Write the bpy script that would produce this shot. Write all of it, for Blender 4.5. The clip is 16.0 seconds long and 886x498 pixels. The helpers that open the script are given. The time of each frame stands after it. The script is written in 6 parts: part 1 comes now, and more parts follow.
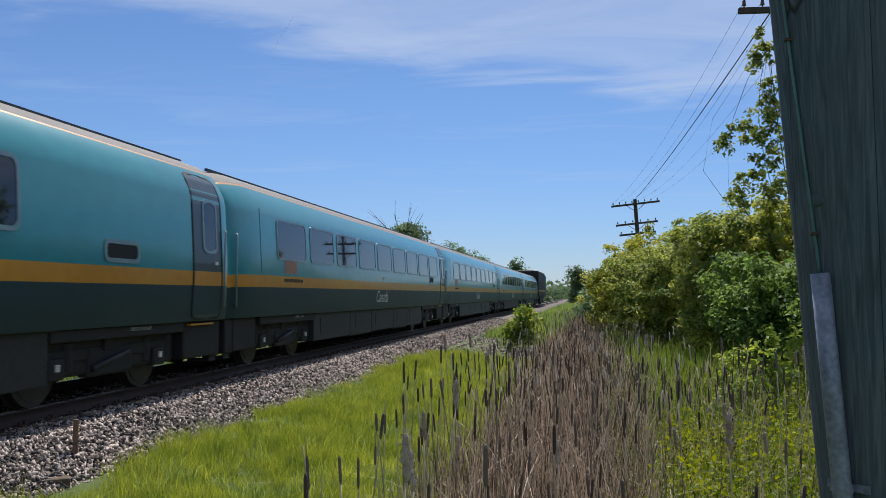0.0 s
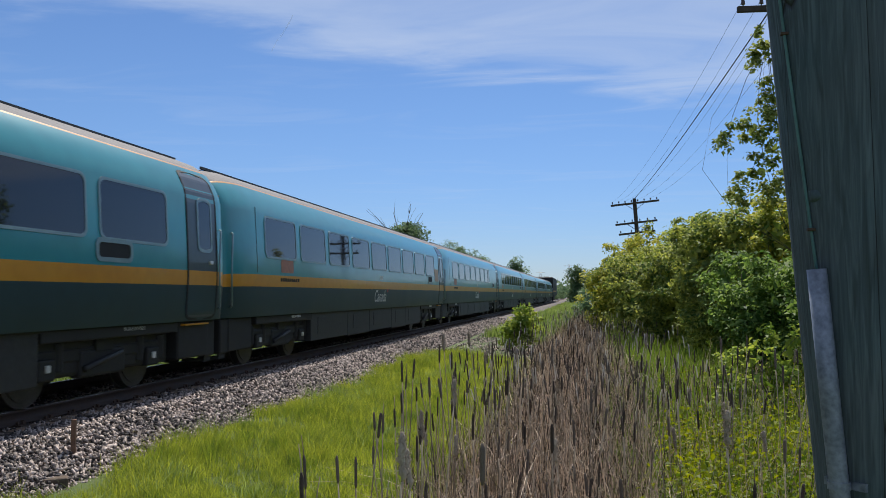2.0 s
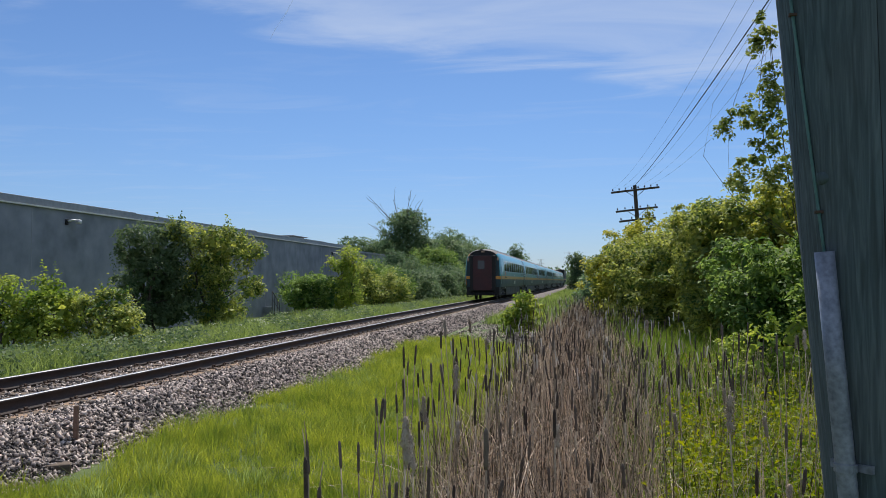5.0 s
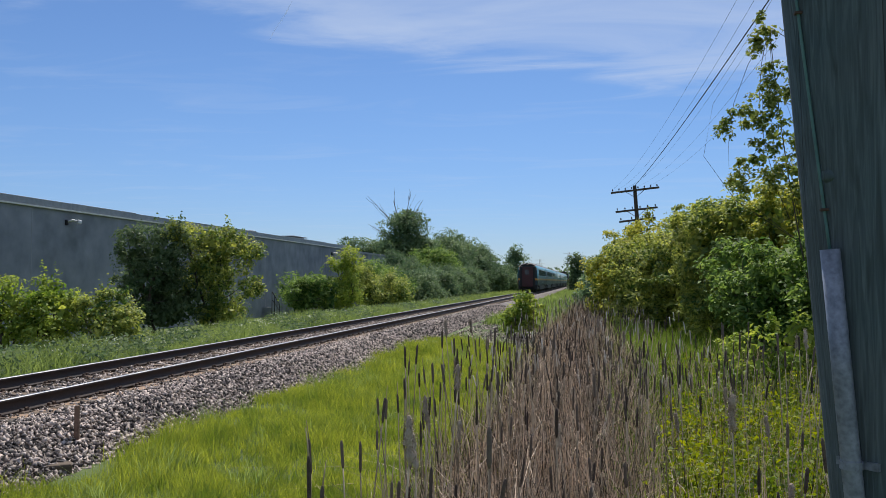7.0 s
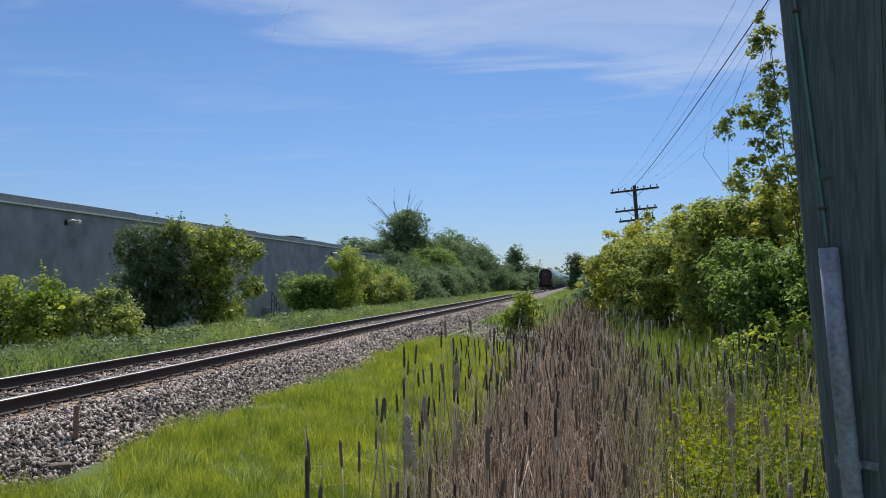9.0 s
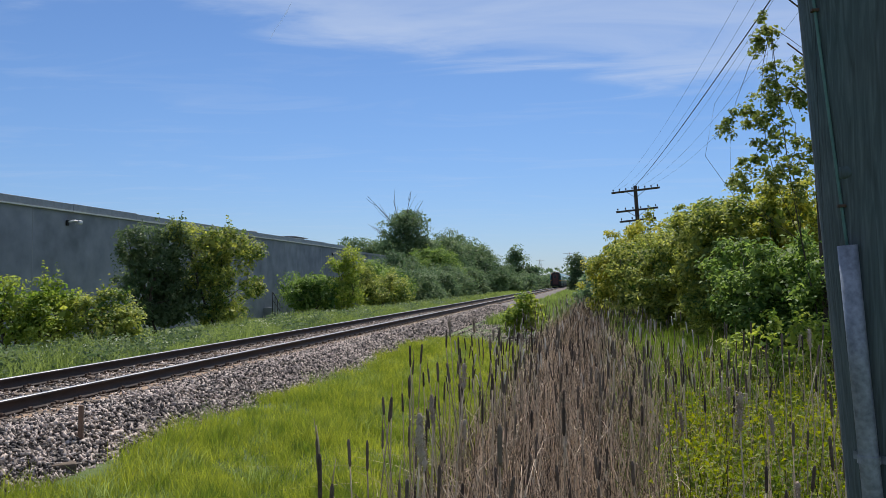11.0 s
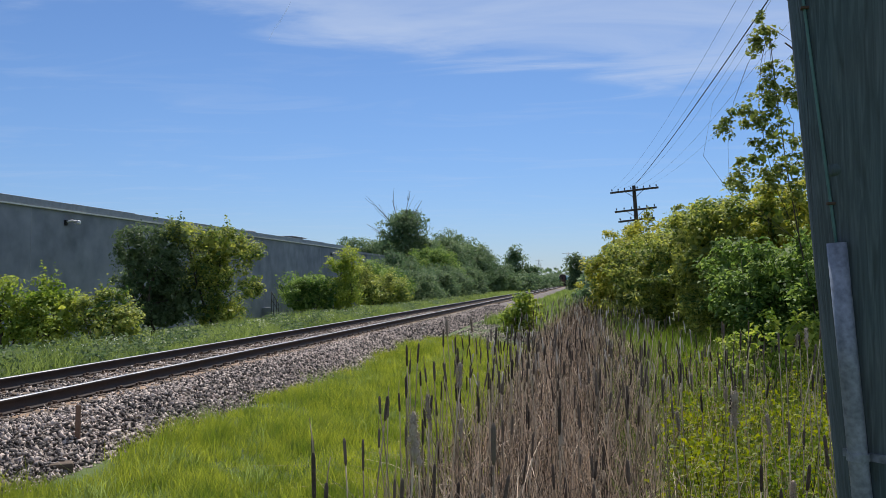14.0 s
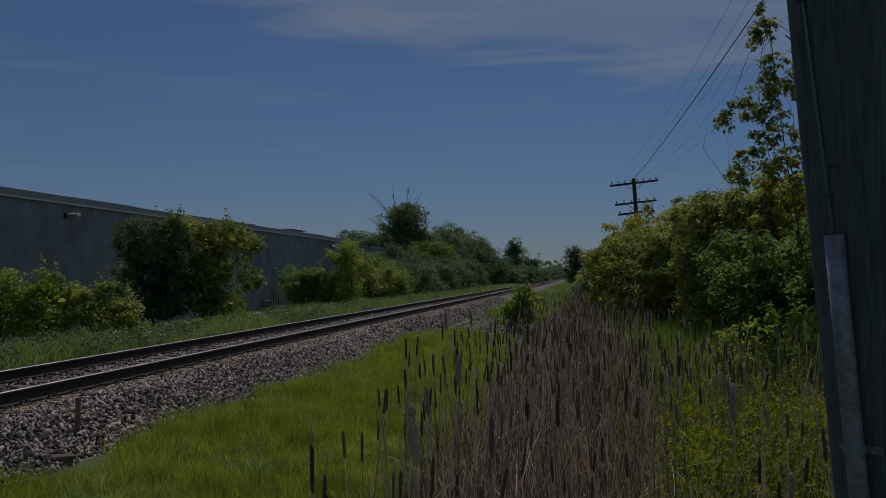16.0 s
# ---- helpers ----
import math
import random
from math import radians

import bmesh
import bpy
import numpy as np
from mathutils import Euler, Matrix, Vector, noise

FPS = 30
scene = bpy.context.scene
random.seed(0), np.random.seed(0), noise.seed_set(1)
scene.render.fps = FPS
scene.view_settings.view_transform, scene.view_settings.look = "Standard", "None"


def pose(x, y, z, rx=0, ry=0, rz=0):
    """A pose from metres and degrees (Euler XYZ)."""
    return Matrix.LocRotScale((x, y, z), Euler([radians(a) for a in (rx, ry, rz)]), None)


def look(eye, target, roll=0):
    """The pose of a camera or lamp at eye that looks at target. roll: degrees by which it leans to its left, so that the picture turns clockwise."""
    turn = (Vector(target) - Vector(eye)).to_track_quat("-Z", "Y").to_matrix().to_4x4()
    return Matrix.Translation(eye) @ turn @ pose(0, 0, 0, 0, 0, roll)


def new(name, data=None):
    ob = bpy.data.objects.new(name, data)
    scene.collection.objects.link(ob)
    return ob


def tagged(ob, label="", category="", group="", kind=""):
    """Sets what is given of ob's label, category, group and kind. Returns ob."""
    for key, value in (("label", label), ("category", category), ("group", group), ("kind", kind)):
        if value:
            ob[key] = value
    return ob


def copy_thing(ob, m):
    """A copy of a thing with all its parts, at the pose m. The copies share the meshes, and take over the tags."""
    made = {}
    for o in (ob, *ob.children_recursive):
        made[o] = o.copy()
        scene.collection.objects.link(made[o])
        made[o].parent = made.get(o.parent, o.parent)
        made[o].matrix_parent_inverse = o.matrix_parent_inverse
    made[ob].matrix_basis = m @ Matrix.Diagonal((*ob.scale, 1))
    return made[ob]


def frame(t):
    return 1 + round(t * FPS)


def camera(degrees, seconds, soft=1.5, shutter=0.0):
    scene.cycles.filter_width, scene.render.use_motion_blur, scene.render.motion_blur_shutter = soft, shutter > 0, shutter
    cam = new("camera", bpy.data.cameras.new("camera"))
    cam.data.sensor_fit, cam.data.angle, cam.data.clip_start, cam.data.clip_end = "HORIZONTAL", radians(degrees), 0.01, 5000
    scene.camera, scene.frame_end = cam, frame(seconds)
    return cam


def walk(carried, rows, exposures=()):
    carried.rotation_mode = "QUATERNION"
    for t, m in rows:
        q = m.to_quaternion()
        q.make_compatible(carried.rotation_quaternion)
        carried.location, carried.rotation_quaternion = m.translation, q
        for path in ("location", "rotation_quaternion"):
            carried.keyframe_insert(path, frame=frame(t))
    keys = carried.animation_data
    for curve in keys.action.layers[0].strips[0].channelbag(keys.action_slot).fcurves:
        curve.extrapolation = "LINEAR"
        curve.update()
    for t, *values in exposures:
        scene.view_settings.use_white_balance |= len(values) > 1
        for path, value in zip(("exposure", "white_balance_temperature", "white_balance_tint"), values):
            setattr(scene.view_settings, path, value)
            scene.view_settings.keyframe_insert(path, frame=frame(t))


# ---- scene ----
# World: the rails run along +y, rail top is z = 0, track centre at x = -TRACK.
TRACK = 7.50
cam = camera(54.31, 16.0, soft=0.8, shutter=0.06)

# seconds, eye, heading left of +y, tilt up, lean
CAMERA_ROWS = [
    (0.0, 0.0165, -0.0183, 1.4013, 9.538, 2.996, 0.158),
    (0.5, 0.0205, -0.0082, 1.4027, 9.531, 3.168, 0.084),
    (1.0, 0.0248, -0.0070, 1.4039, 9.513, 3.169, 0.094),
    (1.5, 0.0317, -0.0049, 1.4039, 9.504, 3.168, 0.099),
    (2.0, 0.0270, 0.0005, 1.3954, 9.516, 2.969, 0.074),
    (2.5, 0.0209, 0.0008, 1.3953, 9.511, 2.570, 0.035),
    (3.0, 0.0258, 0.0003, 1.3921, 9.509, 2.304, 0.021),
    (3.5, 0.0262, 0.0020, 1.3904, 9.498, 2.139, 0.007),
    (4.0, 0.0180, 0.0050, 1.3896, 9.519, 2.113, 0.016),
    (6.5, 0.0077, 0.0015, 1.3822, 9.501, 2.144, 0.010),
    (7.0, 0.0000, 0.0000, 1.3814, 9.494, 2.146, -0.000),
    (7.5, -0.0048, -0.0029, 1.3809, 9.480, 2.147, 0.000),
    (8.0, -0.0002, 0.0011, 1.3799, 9.495, 2.145, -0.021),
    (8.5, 0.0045, 0.0063, 1.3783, 9.479, 2.147, -0.007),
    (9.0, 0.0044, 0.0062, 1.3783, 9.479, 2.147, -0.006),
    (11.5, -0.0433, -0.0186, 1.3706, 9.482, 2.176, -0.042),
    (12.0, -0.0383, -0.0140, 1.3698, 9.455, 2.161, -0.038),
    (12.5, -0.0309, -0.0115, 1.3696, 9.458, 2.161, -0.028),
    (13.0, -0.0244, -0.0087, 1.3677, 9.460, 2.165, -0.025),
    (13.5, -0.0250, -0.0135, 1.3672, 9.441, 2.165, -0.025),
    (14.0, -0.0186, -0.0123, 1.3672, 9.428, 2.170, -0.040),
    (14.5, -0.0131, -0.0075, 1.3665, 9.425, 2.127, -0.058),
    (15.0, -0.0089, -0.0092, 1.3634, 9.423, 1.934, -0.018),
    (15.5, -0.0088, -0.0041, 1.3654, 9.438, 1.728, -0.060),
    (16.0, -0.0127, -0.0092, 1.3659, 9.419, 1.701, -0.045),
]


def camera_pose(x, y, z, yaw, tilt, lean):
    a, b = radians(yaw), radians(tilt)
    way = Vector((-math.sin(a) * math.cos(b), math.cos(a) * math.cos(b), math.sin(b)))
    return look((x, y, z), Vector((x, y, z)) + 10 * way, lean)


walk(cam, [(r[0], camera_pose(*r[1:])) for r in CAMERA_ROWS],
     exposures=[(0, 0.0), (14.6, 0.0), (15.0, -0.18), (15.2, -0.3), (15.5, -0.62), (15.8, -1.25), (16.0, -1.8)])

# ---- daylight ----
SUN_AZ, SUN_EL = radians(1), radians(53)      # left of +y, above the horizon
to_sun = Vector((-math.sin(SUN_AZ) * math.cos(SUN_EL), math.cos(SUN_AZ) * math.cos(SUN_EL), math.sin(SUN_EL)))
sun = new("sun", bpy.data.lights.new("sun", "SUN"))
sun.data.energy, sun.data.angle, sun.data.color = 5.0, radians(0.53), (1.0, 0.95, 0.87)
sun.matrix_world = look(to_sun * 50, (0, 0, 0))


def make_world():
    w = bpy.data.worlds.new("sky")
    scene.world = w
    w.use_nodes = True
    nt = w.node_tree
    nt.nodes.clear()
    N, L = nt.nodes.new, nt.links.new

    def math_node(op, a, b=None, c=None, clamp=False):
        n = N("ShaderNodeMath")
        n.operation, n.use_clamp = op, clamp
        for i, v in enumerate((a, b, c)):
            if v is None:
                continue
            if isinstance(v, (int, float)):
                n.inputs[i].default_value = v
            else:
                L(v, n.inputs[i])
        return n.outputs[0]

    sky = N("ShaderNodeTexSky")
    sky.sky_type, sky.sun_disc = "NISHITA", False
    sky.sun_elevation, sky.sun_rotation = SUN_EL, -SUN_AZ
    sky.air_density, sky.dust_density, sky.ozone_density = 1.0, 0.1, 5.0
    co = N("ShaderNodeTexCoord")
    sep = N("ShaderNodeSeparateXYZ")
    L(co.outputs["Generated"], sep.inputs[0])
    x, y, z = sep.outputs
    # thin cirrus on a high layer: position on the layer is (x/z, y/z)
    zz = math_node("MAXIMUM", z, 0.03)
    lx, ly = math_node("DIVIDE", x, zz), math_node("DIVIDE", y, zz)
    comb = N("ShaderNodeCombineXYZ")
    L(lx, comb.inputs[0]), L(ly, comb.inputs[1])
    wisps = N("ShaderNodeTexNoise")
    wisps.inputs["Scale"].default_value, wisps.inputs["Detail"].default_value = 1.4, 6
    wisps.inputs["Roughness"].default_value, wisps.inputs["Distortion"].default_value = 0.58, 0.7
    mp = N("ShaderNodeMapping")
    mp.inputs["Scale"].default_value = (0.6, 1.25, 1)
    mp.inputs["Rotation"].default_value = (0, 0, radians(-14))
    L(comb.outputs[0], mp.inputs[0])
    L(mp.outputs[0], wisps.inputs["Vector"])
    w1 = wisps.outputs[0]
    # the sheet of cirrus ends at a ragged edge on that layer
    edge = math_node("MINIMUM", math_node("MULTIPLY_ADD", lx, EDGE_SLOPE, EDGE_AT), 4.7)
    d = math_node("SUBTRACT", edge, ly)
    d = math_node("MULTIPLY_ADD", math_node("SUBTRACT", w1, 0.5), 2.6, d)
    m = N("ShaderNodeMapRange")
    m.interpolation_type = "SMOOTHSTEP"
    m.inputs["From Min"].default_value, m.inputs["From Max"].default_value = -0.12, 0.75
    L(d, m.inputs[0])
    sheet = math_node("MULTIPLY", m.outputs[0], math_node("MULTIPLY_ADD", w1, 1.1, 0.0, clamp=True))
    m2 = N("ShaderNodeMapRange")
    m2.inputs["From Min"].default_value, m2.inputs["From Max"].default_value = 0.52, 0.95
    L(w1, m2.inputs[0])
    faint = math_node("MULTIPLY", m2.outputs[0], 0.35)
    amount = math_node("MULTIPLY", math_node("MAXIMUM", sheet, faint), 0.82, clamp=True)
    mix = N("ShaderNodeMix")
    mix.data_type = "RGBA"
    L(amount, mix.inputs["Factor"])
    tint = N("ShaderNodeMix")
    tint.data_type, tint.blend_type = "RGBA", "MULTIPLY"
    tint.inputs["Factor"].default_value = 1.0
    low = N("ShaderNodeMapRange")
    low.interpolation_type = "SMOOTHSTEP"
    low.inputs["From Min"].default_value, low.inputs["From Max"].default_value = -0.05, 0.24
    L(z, low.inputs[0])
    air = N("ShaderNodeMix")
    air.data_type = "RGBA"
    air.inputs["A"].default_value, air.inputs["B"].default_value = (0.66, 0.78, 1.10, 1), (0.82, 0.95, 1.16, 1)
    L(low.outputs[0], air.inputs["Factor"])
    L(air.outputs["Result"], tint.inputs["B"])
    L(sky.outputs[0], tint.inputs["A"])
    L(tint.outputs["Result"], mix.inputs["A"])
    mix.inputs["B"].default_value = (6.6, 7.7, 9.8, 1)
    bg = N("ShaderNodeBackground")
    bg.inputs["Strength"].default_value = SKY_STRENGTH
    out = N("ShaderNodeOutputWorld")
    L(mix.outputs["Result"], bg.inputs[0])
    L(bg.outputs[0], out.inputs[0])


SKY_STRENGTH = 0.085
EDGE_SLOPE, EDGE_AT = 0.9, 4.55
make_world()


# ---- materials ----
def node_material(name):
    m = bpy.data.materials.new(name)
    m.use_nodes = True
    nt = m.node_tree
    return m, nt, nt.nodes["Principled BSDF"], nt.nodes.new, nt.links.new


def ramp(nt, fac, stops):
    r = nt.nodes.new("ShaderNodeValToRGB")
    while len(r.color_ramp.elements) < len(stops):
        r.color_ramp.elements.new(0.5)
    for e, (p, c) in zip(r.color_ramp.elements, stops):
        e.position, e.color = p, (*c, 1)
    nt.links.new(fac, r.inputs[0])
    return r.outputs[0]


def surface(name, dark, light, scale=3.0, rough=0.7, metal=0.0, fine=40.0, bump=0.3, stretch=(1, 1, 1), coat=0.0,
            per_piece=0.0, rough_var=0.1, depth=0.01):
    """A surface with stains at one scale, grain at another, and relief."""
    m, nt, p, N, L = node_material(name)
    co = N("ShaderNodeTexCoord")
    mp = N("ShaderNodeMapping")
    mp.inputs["Scale"].default_value = stretch
    L(co.outputs["Object"], mp.inputs[0])
    big, small = N("ShaderNodeTexNoise"), N("ShaderNodeTexNoise")
    big.inputs["Scale"].default_value, big.inputs["Detail"].default_value = scale, 5
    small.inputs["Scale"].default_value, small.inputs["Detail"].default_value = fine, 4
    L(mp.outputs[0], big.inputs["Vector"]), L(mp.outputs[0], small.inputs["Vector"])
    add = N("ShaderNodeMath")
    add.operation = "MULTIPLY_ADD"
    L(small.outputs[0], add.inputs[0])
    add.inputs[1].default_value = 0.5
    half = N("ShaderNodeMath")
    half.operation = "MULTIPLY"
    L(big.outputs[0], half.inputs[0])
    half.inputs[1].default_value = 0.5
    L(half.outputs[0], add.inputs[2])
    fac = add.outputs[0]
    if per_piece:
        info = N("ShaderNodeObjectInfo")
        geo = N("ShaderNodeNewGeometry")
        both = N("ShaderNodeMath")
        L(info.outputs["Random"], both.inputs[0]), L(geo.outputs["Random Per Island"], both.inputs[1])
        fr = N("ShaderNodeMath")
        fr.operation = "FRACT"
        L(both.outputs[0], fr.inputs[0])
        v = N("ShaderNodeMath")
        v.operation = "MULTIPLY_ADD"
        L(fr.outputs[0], v.inputs[0])
        v.inputs[1].default_value = per_piece
        sub = N("ShaderNodeMath")
        sub.operation = "SUBTRACT"
        L(fac, sub.inputs[0])
        sub.inputs[1].default_value = per_piece / 2
        L(sub.outputs[0], v.inputs[2])
        fac = v.outputs[0]
    mid = tuple((a + b) / 2 for a, b in zip(dark, light))
    L(ramp(nt, fac, [(0.3, dark), (0.5, mid), (0.7, light)]), p.inputs["Base Color"])
    rr = N("ShaderNodeMapRange")
    rr.inputs["To Min"].default_value, rr.inputs["To Max"].default_value = max(0.02, rough - rough_var), min(1, rough + rough_var)
    L(big.outputs[0], rr.inputs[0])
    L(rr.outputs[0], p.inputs["Roughness"])
    p.inputs["Metallic"].default_value = metal
    p.inputs["Coat Weight"].default_value = coat
    p.inputs["Coat Roughness"].default_value = 0.06
    if bump:
        b = N("ShaderNodeBump")
        b.inputs["Strength"].default_value, b.inputs["Distance"].default_value = bump, depth
        L(fac, b.inputs["Height"])
        L(b.outputs[0], p.inputs["Normal"])
    return m


def leaf_material(name, dark, light, glow=0.4, patch=0.7, gain=1.6, gloss=0.18, spread=0.45):
    """Leaves: every leaf its own tone, tones drift over the crown, light shines through."""
    m, nt, p, N, L = node_material(name)
    geo = N("ShaderNodeNewGeometry")
    co = N("ShaderNodeTexCoord")
    n = N("ShaderNodeTexNoise")
    n.inputs["Scale"].default_value, n.inputs["Detail"].default_value = patch, 3
    L(co.outputs["Object"], n.inputs["Vector"])
    a = N("ShaderNodeMath")
    a.operation = "MULTIPLY_ADD"
    L(geo.outputs["Random Per Island"], a.inputs[0])
    a.inputs[1].default_value = spread
    s = N("ShaderNodeMath")
    s.operation = "MULTIPLY_ADD"
    L(n.outputs[0], s.inputs[0])
    s.inputs[1].default_value, s.inputs[2].default_value = 1.3, -0.145 - spread / 2
    L(s.outputs[0], a.inputs[2])
    mid = tuple(0.6 * u + 0.4 * v for u, v in zip(dark, light))
    col = ramp(nt, a.outputs[0], [(0.15, dark), (0.5, mid), (0.85, light)])
    L(col, p.inputs["Base Color"])
    p.inputs["Roughness"].default_value = 0.6 if gloss < 0.3 else 0.42
    p.inputs["Specular IOR Level"].default_value = gloss
    tr = N("ShaderNodeBsdfTranslucent")
    hs = N("ShaderNodeHueSaturation")
    hs.inputs["Value"].default_value, hs.inputs["Saturation"].default_value = gain, 1.1
    hs.inputs["Hue"].default_value = 0.485
    L(col, hs.inputs["Color"])
    L(hs.outputs[0], tr.inputs["Color"])
    mx = N("ShaderNodeMixShader")
    mx.inputs[0].default_value = glow
    L(p.outputs[0], mx.inputs[1]), L(tr.outputs[0], mx.inputs[2])
    L(mx.outputs[0], nt.nodes["Material Output"].inputs[0])
    return m


